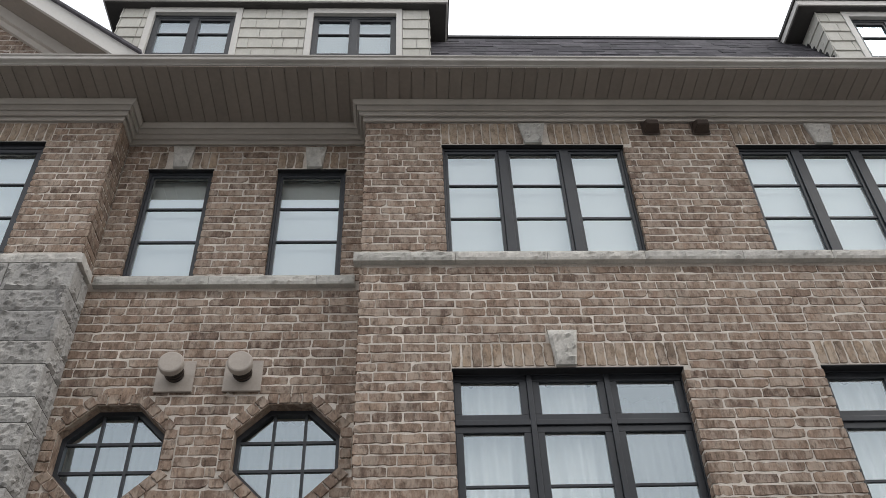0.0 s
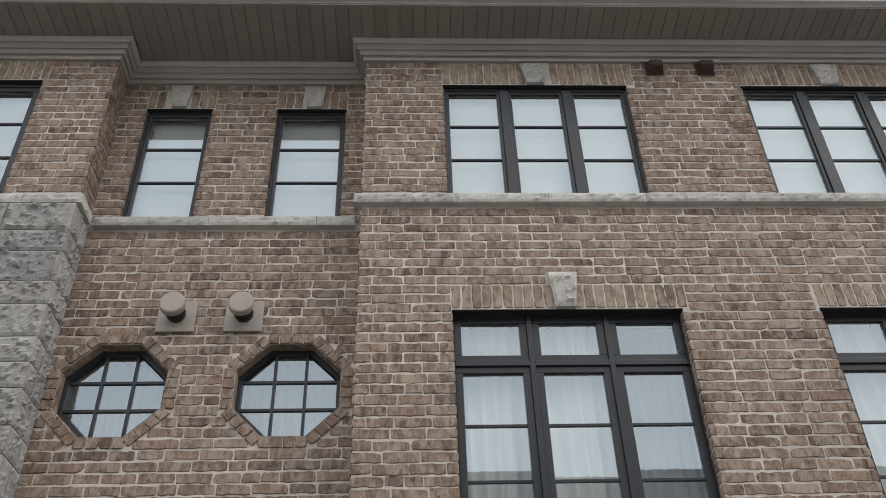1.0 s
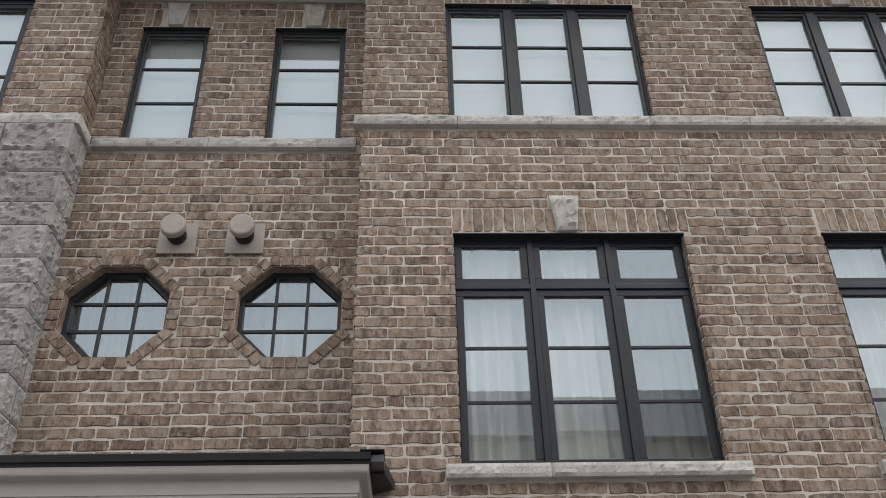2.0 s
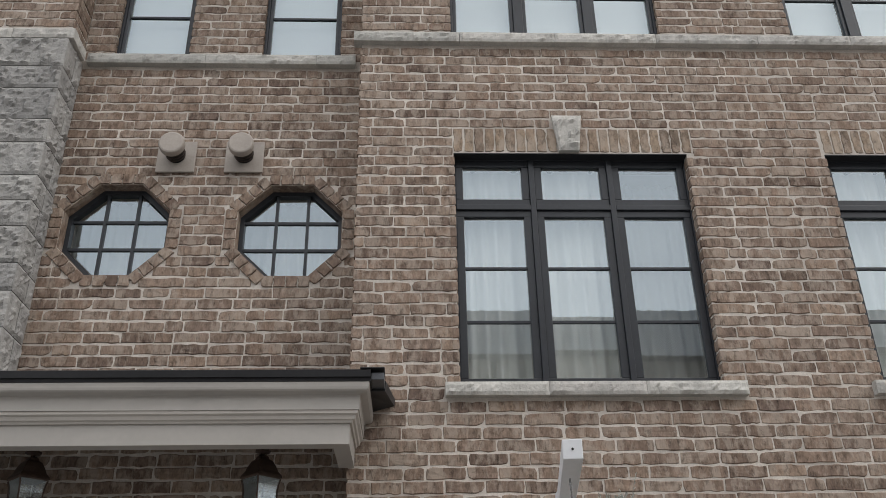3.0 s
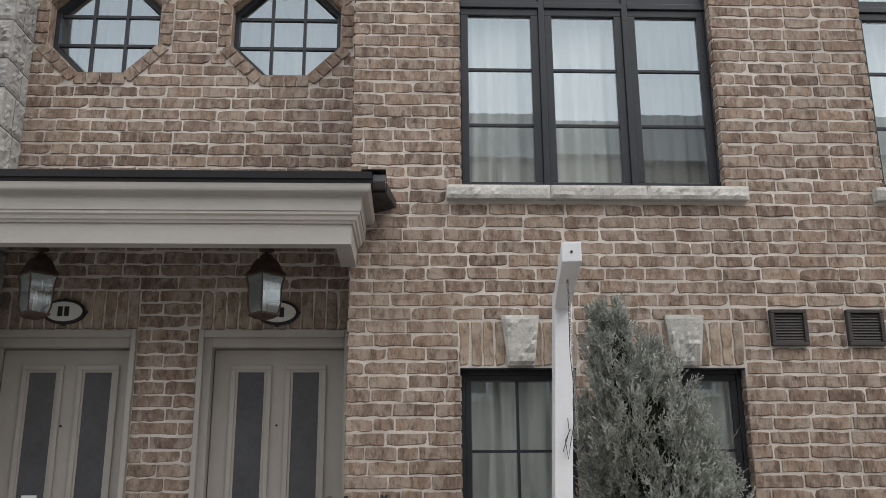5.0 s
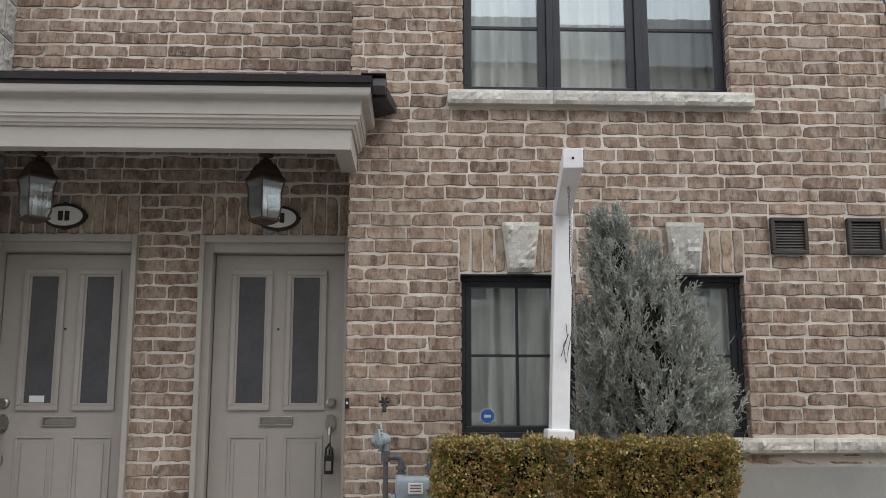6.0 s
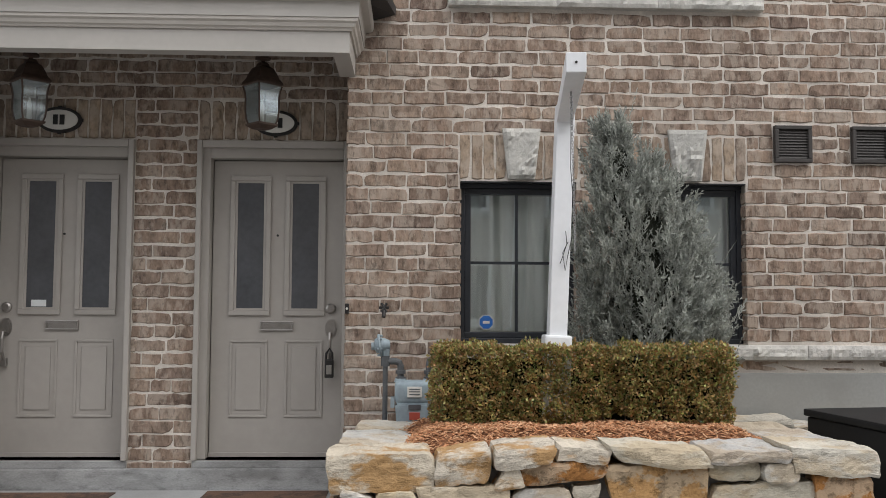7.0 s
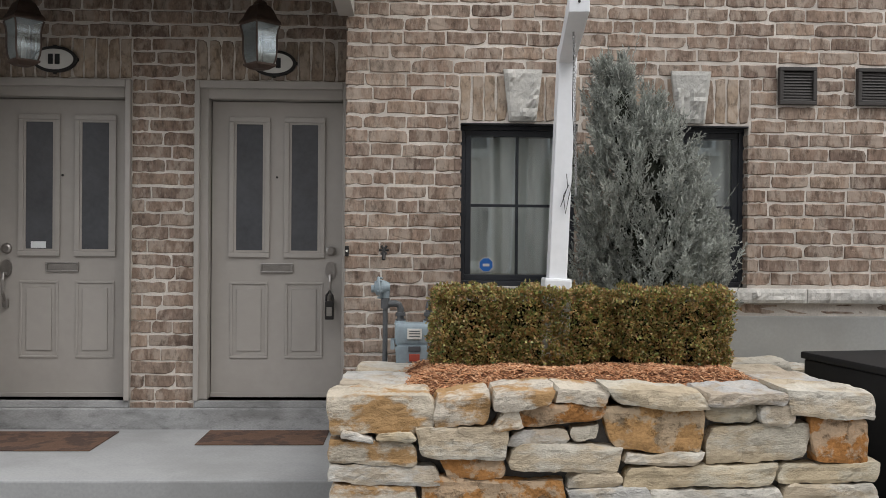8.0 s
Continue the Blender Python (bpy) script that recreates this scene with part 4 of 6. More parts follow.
def lantern(x, y):
    p = thing("lantern", "bronze hanging lantern with bowed seeded glass, unlit", "lantern", group="entrance lanterns", at=(x, y, 0))
    bm = bmesh.new()
    lathe(bm, (0, 0, 0), [(0.06, 2.954), (0.06, 2.938), (0.012, 2.93), (0.01, 2.83), (0.05, 2.822), (0.05, 2.808), (0.014, 2.80), (0.012, 2.795), (0.018, 2.788)], 12)
    part("ceiling_mount", bm, M_BRONZE, p)
    bm = bmesh.new()
    lathe(bm, (0, 0, 0), [(0.022, 2.790), (0.04, 2.778), (0.044, 2.764), (0.07, 2.748), (0.092, 2.715), (0.108, 2.680), (0.132, 2.655), (0.136, 2.640), (0.12, 2.632)], 4)
    part("roof", bm, M_BRONZE, p)
    prof = [(0.124, 2.631), (0.112, 2.595), (0.106, 2.555), (0.107, 2.51), (0.106, 2.465), (0.100, 2.42), (0.088, 2.388)]
    seg = 4
    for k in range(seg):
        a, b = k * math.tau / seg, (k + 1) * math.tau / seg
        bm = bmesh.new()
        rows = [[bm.verts.new((r * math.cos(t), r * math.sin(t), z)) for t in (a, b)] for r, z in prof]
        for u, w in zip(rows, rows[1:]):
            bm.faces.new((u[0], w[0], w[1], u[1]))
        part("glass_panel", bm, M_LAMPGLASS, p, smooth=True).visible_shadow = False
        bm = bmesh.new()
        tube(bm, [(r * 1.015 * math.cos(a), r * 1.015 * math.sin(a), z) for r, z in prof], 0.006, 6)
        part("rib", bm, M_BRONZE, p)
    bm = bmesh.new()
    lathe(bm, (0, 0, 0), [(0.02, 2.345), (0.06, 2.352), (0.104, 2.374), (0.106, 2.386), (0.06, 2.392)], 4)
    part("base", bm, M_BRONZE, p)
    bm = bmesh.new()
    lathe(bm, (0, 0, 0), [(0.016, 2.393), (0.016, 2.46), (0.012, 2.462), (0.016, 2.49), (0.006, 2.53), (0.001, 2.54)], 10)
    part("candle_bulb", bm, M_BULB, p, smooth=True)


lantern(-0.958, 5.83)
lantern(-2.435, 5.83)

# ---- round vent hoods on the recess wall ----
M_VENT = material("taupe_vent_metal", [(0.40, 0.355, 0.315)], rough=0.55, scale=5, fine=60, vary=0.1, bump=0.1, stain=(0.28, 0.25, 0.22), stain_scale=6, stain_amount=0.35)


def vent_hood(x):
    p = thing("vent_hood", "taupe metal exhaust vent with a round cap on a square plate", "vent", group="round wall vents")
    part("plate", boxes((x - 0.155, x + 0.155, R - 0.022, R - 0.002, 5.175, 5.468), bevel=0.006), M_VENT, p)
    bm = bmesh.new()
    tube(bm, [(x, R - 0.022, 5.33), (x, R - 0.16, 5.33)], 0.073, 24)
    part("pipe", bm, M_DARKMETAL, p, "dark ribbed pipe")
    for k in range(3):
        bm = bmesh.new()
        tube(bm, [(x, R - 0.05 - 0.035 * k, 5.33), (x, R - 0.058 - 0.035 * k, 5.33)], 0.080, 24)
        part("rib", bm, M_BROWNVENT, p)
    bm = bmesh.new()
    tube(bm, [(x, R - 0.160, 5.33), (x, R - 0.205, 5.33), (x, R - 0.216, 5.33), (x, R - 0.220, 5.33)], [0.102, 0.102, 0.096, 0.085], 28)
    part("cap", bm, M_VENT, p)


vent_hood(-1.892)
vent_hood(-1.345)

# brown box vents under the cornice
for x in (2.447, 2.955):
    p = thing("box_vent", "dark brown box exhaust vent under the cornice", "vent", group="box vents")
    bm = bmesh.new()
    a = [bm.verts.new(q) for q in ((x - 0.06, F - 0.11, 7.99), (x + 0.06, F - 0.11, 7.99), (x + 0.06, F - 0.11, 8.06), (x - 0.06, F - 0.11, 8.06), (x - 0.075, F - 0.003, 7.96), (x + 0.075, F - 0.003, 7.96), (x + 0.075, F - 0.003, 8.12), (x - 0.075, F - 0.003, 8.12))]
    for q in ((0, 1, 2, 3), (4, 7, 6, 5), (0, 4, 5, 1), (1, 5, 6, 2), (2, 6, 7, 3), (3, 7, 4, 0)):
        bm.faces.new([a[i] for i in q])
    bmesh.ops.bevel(bm, geom=bm.edges[:], offset=0.006, segments=2, affect="EDGES")
    part("hood", bm, M_BROWNVENT, p)
    part("flange", boxes((x - 0.09, x + 0.09, F - 0.012, F - 0.001, 7.95, 8.13), bevel=0.003), M_BROWNVENT, p)

# louvred vents beside the ground floor window
M_LOUVRE = material("dark_grey_brown_plastic", [(0.05, 0.045, 0.042)], rough=0.6, scale=8, fine=60, vary=0.2, bump=0.08)
for x0, x1 in ((2.392, 2.64), (2.91, 3.16)):
    p = thing("louvre_vent", "dark louvred wall vent with a square frame", "vent", group="louvred vents")
    part("frame", ring(x0, x1, 2.175, 2.42, 0.026, F - 0.03, F + 0.01, 0.005), M_LOUVRE, p)
    part("back", boxes((x0 + 0.027, x1 - 0.027, F + 0.002, F + 0.008, 2.202, 2.393)), M_BLACKMETAL, p)
    for k in range(10):
        z = 2.204 + k * 0.0188
        bm = bmesh.new()
        prism(bm, [(x0 + 0.027, z), (x1 - 0.027, z), (x1 - 0.027, z + 0.017), (x0 + 0.027, z + 0.017)], F - 0.02, F - 0.014)
        for v in bm.verts:
            if v.co.z > z + 0.008:
                v.co.y += 0.010
        part("slat", bm, M_LOUVRE, p)

# ---- raised stone planter ----
M_ROCK = material("buff_ledge_rock", [(0.47, 0.43, 0.355), (0.54, 0.515, 0.465), (0.45, 0.44, 0.415), (0.51, 0.455, 0.345), (0.42, 0.41, 0.395), (0.57, 0.535, 0.46)], pick="object", rough=0.9, scale=5, fine=70, vary=0.24, stretch=(1, 1, 2.2), bump=0.8, bump_dist=0.012, pits=0.22, pit_scale=11, sharp=0.08, stain=(0.40, 0.28, 0.14), stain_scale=2.2, stain_amount=0.45, spec=0.15)
M_RUST = material("rusty_ledge_rock", [(0.40, 0.205, 0.075), (0.36, 0.165, 0.055), (0.42, 0.25, 0.11)], pick="object", rough=0.9, scale=6, fine=70, vary=0.45, stretch=(1, 1, 1.2), bump=0.9, bump_dist=0.012, pits=0.5, pit_scale=12, sharp=0.06, stain=(0.48, 0.41, 0.31), stain_scale=7.5, stain_amount=0.6, spec=0.15)
M_OCHRE = material("ochre_stained_rock", [(0.50, 0.44, 0.35), (0.53, 0.48, 0.41)], pick="object", rough=0.9, scale=5, fine=70, vary=0.26, stretch=(1, 1, 1.8), bump=0.9, bump_dist=0.012, pits=0.22, pit_scale=11, sharp=0.08, stain=(0.37, 0.215, 0.085), stain_scale=3.6, stain_amount=0.9, spec=0.15)
M_DIRT = material("mulch_bed", [(0.16, 0.075, 0.042)], rough=1.0, scale=8, fine=80, vary=0.4, bump=0.8, spec=0.05)
M_FILL = material("grey_mortar_fill", [(0.17, 0.17, 0.168)], rough=0.95, scale=8, fine=60, vary=0.25, bump=0.6, spec=0.08)


def rock(x0, x1, y0, y1, z0, z1, seed, parent, mat, name="stone", rough=1.0):
    """A rough quarried ledge stone: a box with broken faces, worn corners and a layered face."""
    bm = bmesh.new()
    sx, sy, sz = x1 - x0, y1 - y0, z1 - z0
    nx, ny, nz = max(4, min(22, round(sx / 0.024))), max(3, min(10, round(sy / 0.05))), max(4, min(9, round(sz / 0.017)))
    seen = {}
    c = Vector(((x0 + x1) / 2, (y0 + y1) / 2, (z0 + z1) / 2))
    # plan outline skewed a little at each end
    r = random.Random(seed * 7 + 3)
    skew = [r.uniform(-0.025, 0.025) * rough for _ in range(4)]
    tilt = r.uniform(-0.014, 0.014) * rough
    # how far each end is broken back at its upper and lower corner
    cut = [r.choice((0.002, 0.004, 0.010, 0.026)) * min(1.0, sz / 0.11) * rough for _ in range(4)]
    sag = [r.uniform(-0.006, 0.003) * rough * min(1.0, sz / 0.08) for _ in range(2)]

    def v(i, j, k):
        key = (i, j, k)
        if key in seen:
            return seen[key]
        u, w, t = i / nx * 2 - 1, j / ny * 2 - 1, k / nz * 2 - 1
        p = Vector((u, w, t))
        # worn corners: pull in where two faces meet
        ax = [abs(u) ** 28, abs(w) ** 20, abs(t) ** 24]
        worn = max(0, sum(ax) - 1) * 0.5
        h = Vector((sx / 2 - 0.006 * worn, sy / 2 - 0.008 * worn, sz / 2 - 0.003 * worn))
        q = c + Vector((p.x * h.x, p.y * h.y, p.z * h.z))
        q.x += (skew[0] * t if u < 0 else skew[1] * t) * abs(u)
        q.z += tilt * u
        back = cut[(0 if t > 0 else 1) + (0 if u < 0 else 2)] * t * t * abs(u) ** 3
        q.x += back if u < 0 else -back
        edge = noise.noise(Vector((q.x * 7 + seed * 3.1, seed, 0.5 if t > 0 else 4.5))) * 0.008 * rough + noise.noise(Vector((q.x * 26 + seed * 1.7, seed, 2.5 if t > 0 else 7.5))) * 0.005 * rough
        q.z += t * (edge + sag[0 if t > 0 else 1] * (1 - u * u if seed % 2 else u * u))
        s = Vector((seed * 5.3, seed * 1.7, seed * 2.9))
        a = noise.noise(q * 6 + s) * 0.014 + noise.noise(q * 20 + s) * 0.007 + noise.noise(q * 50 + s) * 0.004
        layer = noise.noise(Vector((q.x * 2.5, q.y * 2.5, q.z * 48)) + s) * 0.003
        d = (a + layer) * rough
        n = Vector((u * ax[0], w * ax[1], t * ax[2] * 0.7))
        if n.length > 0:
            q += n.normalized() * d
        seen[key] = bm.verts.new(q)
        return seen[key]

    for i in range(nx):
        for k in range(nz):
            bm.faces.new((v(i, 0, k), v(i + 1, 0, k), v(i + 1, 0, k + 1), v(i, 0, k + 1)))
            bm.faces.new((v(i, ny, k), v(i, ny, k + 1), v(i + 1, ny, k + 1), v(i + 1, ny, k)))
        for j in range(ny):
            bm.faces.new((v(i, j, nz), v(i + 1, j, nz), v(i + 1, j + 1, nz), v(i, j + 1, nz)))
            bm.faces.new((v(i, j, 0), v(i, j + 1, 0), v(i + 1, j + 1, 0), v(i + 1, j, 0)))
    for j in range(ny):
        for k in range(nz):
            bm.faces.new((v(0, j, k), v(0, j, k + 1), v(0, j + 1, k + 1), v(0, j + 1, k)))
            bm.faces.new((v(nx, j, k), v(nx, j + 1, k), v(nx, j + 1, k + 1), v(nx, j, k + 1)))
    return part(name, bm, mat, parent)


planter = thing("planter_wall", "raised garden bed of dry-laid buff and rusty ledge stone", "stone planter")
PY = 4.2
# face stones, course by course: from x, to x, from z, to z
COURSE_A = [(-0.36, 0.12, 0.376, 0.545), (0.13, 0.38, 0.417, 0.55), (0.40, 0.67, 0.496, 0.575), (0.69, 0.93, 0.515, 0.58), (0.95, 1.385, 0.497, 0.572), (1.395, 1.76, 0.508, 0.565), (1.77, 2.18, 0.456, 0.572)]
COURSE_B = [(0.41, 0.52, 0.397, 0.485), (0.525, 0.915, 0.418, 0.51), (0.925, 1.385, 0.292, 0.488), (1.395, 1.635, 0.424, 0.50), (1.645, 1.81, 0.411, 0.505), (1.89, 2.16, 0.236, 0.45)]
COURSE_C = [(-0.30, -0.16, 0.344, 0.376), (-0.14, 0.035, 0.339, 0.38), (0.045, 0.46, 0.266, 0.407), (0.48, 0.75, 0.322, 0.391), (0.76, 0.89, 0.339, 0.407), (1.40, 1.88, 0.242, 0.408)]
COURSE_D = [(-0.36, 0.04, 0.23, 0.337), (0.475, 0.99, 0.20, 0.316), (1.01, 1.37, 0.228, 0.288)]
COURSE_E = [(-0.36, 0.145, 0.139, 0.225), (0.17, 0.455, 0.168, 0.26), (0.76, 0.99, 0.13, 0.193), (1.01, 1.72, 0.124, 0.222), (1.735, 2.21, 0.148, 0.234)]
COURSE_F = [(-0.35, 0.04, -0.006, 0.132), (0.07, 0.73, -0.008, 0.16), (0.76, 1.13, 0.004, 0.122), (1.14, 1.75, -0.011, 0.114), (1.76, 2.21, 0.01, 0.138)]
COURSE_G = [(-0.36, 0.3, -0.17, -0.015), (0.32, 0.85, -0.17, -0.02), (0.87, 1.5, -0.17, -0.02), (1.52, 2.22, -0.17, -0.01)]
RUSTY = {(1, 2), (1, 5), (4, 1), (5, 1), (1, 1)}
OCHRE = {(0, 0), (0, 1), (0, 2), (0, 3), (1, 0), (3, 0), (5, 0)}
n = 0
for ci, row in enumerate((COURSE_A, COURSE_B, COURSE_C, COURSE_D, COURSE_E, COURSE_F, COURSE_G)):
    for si, (a, b, c, d) in enumerate(row):
        back = rng.uniform(0.30, 0.38)
        front = rng.uniform(-0.03, 0.03) - (0.02 if ci == 0 else 0)
        rock(a - 0.005, b + 0.005, PY + front, PY + back, c - 0.003, d + 0.003, n, planter, M_RUST if (ci, si) in RUSTY else M_OCHRE if (ci, si) in OCHRE else M_ROCK)
        n += 1
# side returns, laid towards the house
for z0, z1, cuts in ((-0.17, 0.0, (4.58, 5.0, 5.46)), (0.005, 0.135, (4.58, 4.9, 5.2, 5.46)), (0.14, 0.26, (4.58, 5.1, 5.46)), (0.265, 0.39, (4.58, 4.85, 5.46))):
    for a, b in zip(cuts, cuts[1:]):
        for xa, xb in ((-0.35, -0.02), (1.86, 2.19)):
            rock(xa, xb, a, b - 0.008, z0, z1 - 0.006, n, planter, M_ROCK)
            n += 1
# flat cap stones
CAPS = [(-0.345, 0.0, 4.59, 5.08, 0.40, 0.540), (-0.30, 0.10, 5.09, 5.47, 0.40, 0.545), (0.17, 0.95, 5.34, 5.60, 0.36, 0.50), (1.80, 2.18, 4.56, 4.98, 0.42, 0.56), (1.78, 2.16, 4.99, 5.36, 0.42, 0.552), (1.72, 2.05, 5.37, 5.62, 0.36, 0.52)]
for c in CAPS:
    rock(*c, n, planter, M_ROCK, "cap_stone", 0.8)
    n += 1
# low stones further along the foundation
for a, b, c, d in ((1.95, 2.35, 0.42, 0.54), (2.36, 2.62, 0.40, 0.50), (2.05, 2.5, 0.34, 0.42), (2.63, 3.1, 0.36, 0.46)):
    rock(a, b, 5.50, 5.80, c, d, n, planter, M_ROCK)
    n += 1
part("core_fill", boxes((-0.31, 2.14, PY + 0.10, 5.44, -0.18, 0.47), (0.1, 3.1, 5.45, 5.8, -0.18, 0.36), bevel=0.01), M_FILL, planter, "dark rubble and mortar between the stones")

# mulch
M_MULCH = material("cedar_mulch", [(0.36, 0.16, 0.08), (0.54, 0.27, 0.14), (0.26, 0.12, 0.065), (0.64, 0.40, 0.24), (0.46, 0.22, 0.115)], pick="island", rough=0.95, scale=20, fine=120, vary=0.3, bump=0.3, spec=0.1)


def mulch_height(x, y):
    e = max(0, min(x + 0.04, 1.88 - x, y - 4.47, 5.5 - y)) 
    return 0.51 + min(0.085, e * 0.45) + 0.02 * noise.noise(Vector((x * 4, y * 4, 3)))


bm = bmesh.new()
grid = [[bm.verts.new((-0.08 + i * 0.05, 4.44 + j * 0.055, mulch_height(-0.08 + i * 0.05, 4.44 + j * 0.055))) for i in range(40)] for j in range(21)]
for j in range(20):
    for i in range(39):
        bm.faces.new((grid[j][i], grid[j][i + 1], grid[j + 1][i + 1], grid[j + 1][i]))
mulch = tagged(part("mulch", bm, M_DIRT), "red-brown shredded cedar mulch in the planter", "mulch", "", "stuff")
vs, fs = [], []
for i in range(11000):
    x, y = rng.uniform(-0.06, 1.92), rng.uniform(4.46, 5.0) if i % 4 else rng.uniform(5.0, 5.5)
    z = mulch_height(x, y) + rng.uniform(0.0, 0.012)
    m = Matrix.Translation((x, y, z)) @ Euler((rng.uniform(-0.5, 0.5), rng.uniform(-0.5, 0.5), rng.uniform(0, 6.3))).to_matrix().to_4x4()
    l, w, h = rng.uniform(0.006, 0.022), rng.uniform(0.002, 0.006), rng.uniform(0.001, 0.003)
    b = len(vs)
    vs += [m @ Vector(p) for p in ((-l, -w, 0), (l, -w * 0.6, 0), (l * 0.9, w, 0), (-l, w * 0.7, 0), (-l * 0.9, 0, h), (l * 0.9, 0, h))]
    fs += [(b, b + 1, b + 5, b + 4), (b + 1, b + 2, b + 5), (b + 2, b + 3, b + 4, b + 5), (b + 3, b, b + 4)]
me = bpy.data.meshes.new("chips")
me.from_pydata(vs, [], fs)
me.materials.append(M_MULCH)
chips = new("chips", me)
chips.parent = mulch
tagged(chips, "red-brown wood chips", "", "", "stuff")

# ---- boxwood hedge ----
M_BOX = material("boxwood_leaves", [(0.045, 0.085, 0.025), (0.13, 0.17, 0.045), (0.42, 0.43, 0.13), (0.10, 0.15, 0.04), (0.56, 0.53, 0.21), (0.36, 0.19, 0.085), (0.16, 0.21, 0.055), (0.48, 0.33, 0.17), (0.07, 0.115, 0.032)], pick="island", rough=0.4, scale=12, fine=50, vary=0.7, bump=0.0, spec=0.5, leafy=0.3, stain=(0.42, 0.20, 0.085), stain_scale=2.3, stain_amount=0.6, sharp=0.1)
M_TWIG = material("twig_bark", [(0.09, 0.07, 0.055)], rough=0.95, scale=15, fine=90, vary=0.35, bump=0.5)
hedge = thing("hedge", "clipped low boxwood hedge with bronzed winter leaves", "hedge", at=(0, 0, 0))
HX0, HX1, HY0, HY1, HZ0, HZ1 = 0.14, 1.755, 4.885, 5.22, 0.60, 1.0


def hedge_floor(x):
    return 0.575 + 0.065 * math.exp(-((x - 1.12) / 0.14) ** 2) + 0.03 * math.exp(-((x - 0.50) / 0.12) ** 2) + 0.014 * noise.noise(Vector((x * 9, 1, 2)))


# dark solid core: its near-black colour stands in for shade between the leaves
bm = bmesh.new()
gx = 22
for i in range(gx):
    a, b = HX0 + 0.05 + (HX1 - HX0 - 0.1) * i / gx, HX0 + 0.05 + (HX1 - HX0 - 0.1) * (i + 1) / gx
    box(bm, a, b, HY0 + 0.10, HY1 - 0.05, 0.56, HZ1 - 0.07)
part("inner_mass", bm, material("hedge_inner_shade", [(0.012, 0.013, 0.008)], rough=1.0, scale=14, fine=90, vary=0.5, bump=0.6, spec=0.0), hedge)
hr = np.random.RandomState(4)
vs, fs = [], []


def leaf(p, d, size, wide=0.5):
    """A small folded leaf at p pointing along d."""
    d = d.normalized()
    s = d.cross(Vector(hr.normal(size=3))).normalized() * size * wide
    n = d.cross(s).normalized() * size * 0.14
    b = len(vs)
    vs.extend((p, p + d * size * 0.5 + s, p + d * size + n, p + d * size * 0.5 - s))
    fs.extend(((b, b + 1, b + 2), (b, b + 2, b + 3)))


for i in range(44000):
    x = hr.uniform(HX0, HX1)
    lo = hedge_floor(x)
    f = hr.rand()
    if f < 0.60:
        p, nrm = Vector((x, HY0, hr.uniform(lo, HZ1))), Vector((0, -1, 0))
    elif f < 0.86:
        p, nrm = Vector((x, hr.uniform(HY0, HY1), HZ1)), Vector((0, 0, 1))
    elif f < 0.95:
        left = hr.rand() < 0.5
        p, nrm = Vector((HX0 if left else HX1, hr.uniform(HY0, HY1), hr.uniform(lo, HZ1))), Vector((-1 if left else 1, 0, 0))
    else:
        p, nrm = Vector((x, HY1, hr.uniform(lo, HZ1))), Vector((0, 1, 0))
    # softened edges and a slightly lumpy face
    lump = noise.noise(p * 7) * 0.042 + noise.noise(p * 19) * 0.034
    # the clefts between the separate bushes
    lump -= 0.065 * math.exp(-((x - 1.13 - 0.04 * (p.z - 0.8)) / 0.045) ** 2) + 0.035 * math.exp(-((x - 0.55) / 0.05) ** 2)
    for ax, c0, c1 in ((0, HX0, HX1), (2, lo, HZ1)):
        e = min(p[ax] - c0, c1 - p[ax])
        if nrm[ax] == 0 and e < 0.03:
            lump -= (0.03 - e) * 0.6
    p = p + nrm * (lump - abs(hr.normal()) * 0.022 + 0.006)
    hole = noise.noise(p * 15 + Vector((5, 5, 5)))
    if hole < -0.2 and hr.rand() < 0.7:
        continue
    d = nrm * 0.7 + Vector(hr.normal(size=3)) * 0.65 + Vector((0, 0, 0.35))
    leaf(p, d, hr.uniform(0.014, 0.025), 0.34)
me = bpy.data.meshes.new("leaves")
me.from_pydata(vs, [], fs)
me.materials.append(M_BOX)
ob = new("leaves", me)
ob.parent = hedge
tagged(ob, "small olive and bronze boxwood leaves", "", "", "stuff")
for i in range(22):
    x = rng.uniform(HX0 + 0.05, HX1 - 0.05)
    y = HY0 + rng.uniform(0.03, 0.1)
    bm = bmesh.new()
    tube(bm, [(x, y, 0.55), (x + rng.uniform(-0.02, 0.02), y - 0.01, hedge_floor(x) + 0.04), (x + rng.uniform(-0.05, 0.05), y + 0.02, hedge_floor(x) + 0.16)], [0.006, 0.005, 0.003], 5)
    part("stem", bm, M_TWIG, hedge)

# ---- juniper ----
M_JUNIPER = material("juniper_foliage", [(0.37, 0.385, 0.35)], pick="", rough=0.85, scale=12, fine=60, vary=0.75, bump=0.0, spec=0.1, leafy=0.3)
juniper = thing("juniper_tree", "grey-green upright juniper with feathery tips, against the wall", "conifer")
JB, JT = Vector((1.46, 5.42, 0.52)), Vector((1.17, 5.40, 2.36))


def crown_radius(h):
    """Half width of the crown by height from 0 at the ground to 1 at the tip."""
    return 0.50 * (1 - max(0.0, h) ** 2.2) ** 0.85 * (0.82 + 0.18 * min(1, h * 5)) + 0.008


def axis(h):
    """The middle of the crown, which leans over towards its tip."""
    return Vector((JB.x + (JT.x - JB.x) * max(0.0, h) ** 2.6, JB.y + (JT.y - JB.y) * h, JB.z + (JT.z - JB.z) * h))


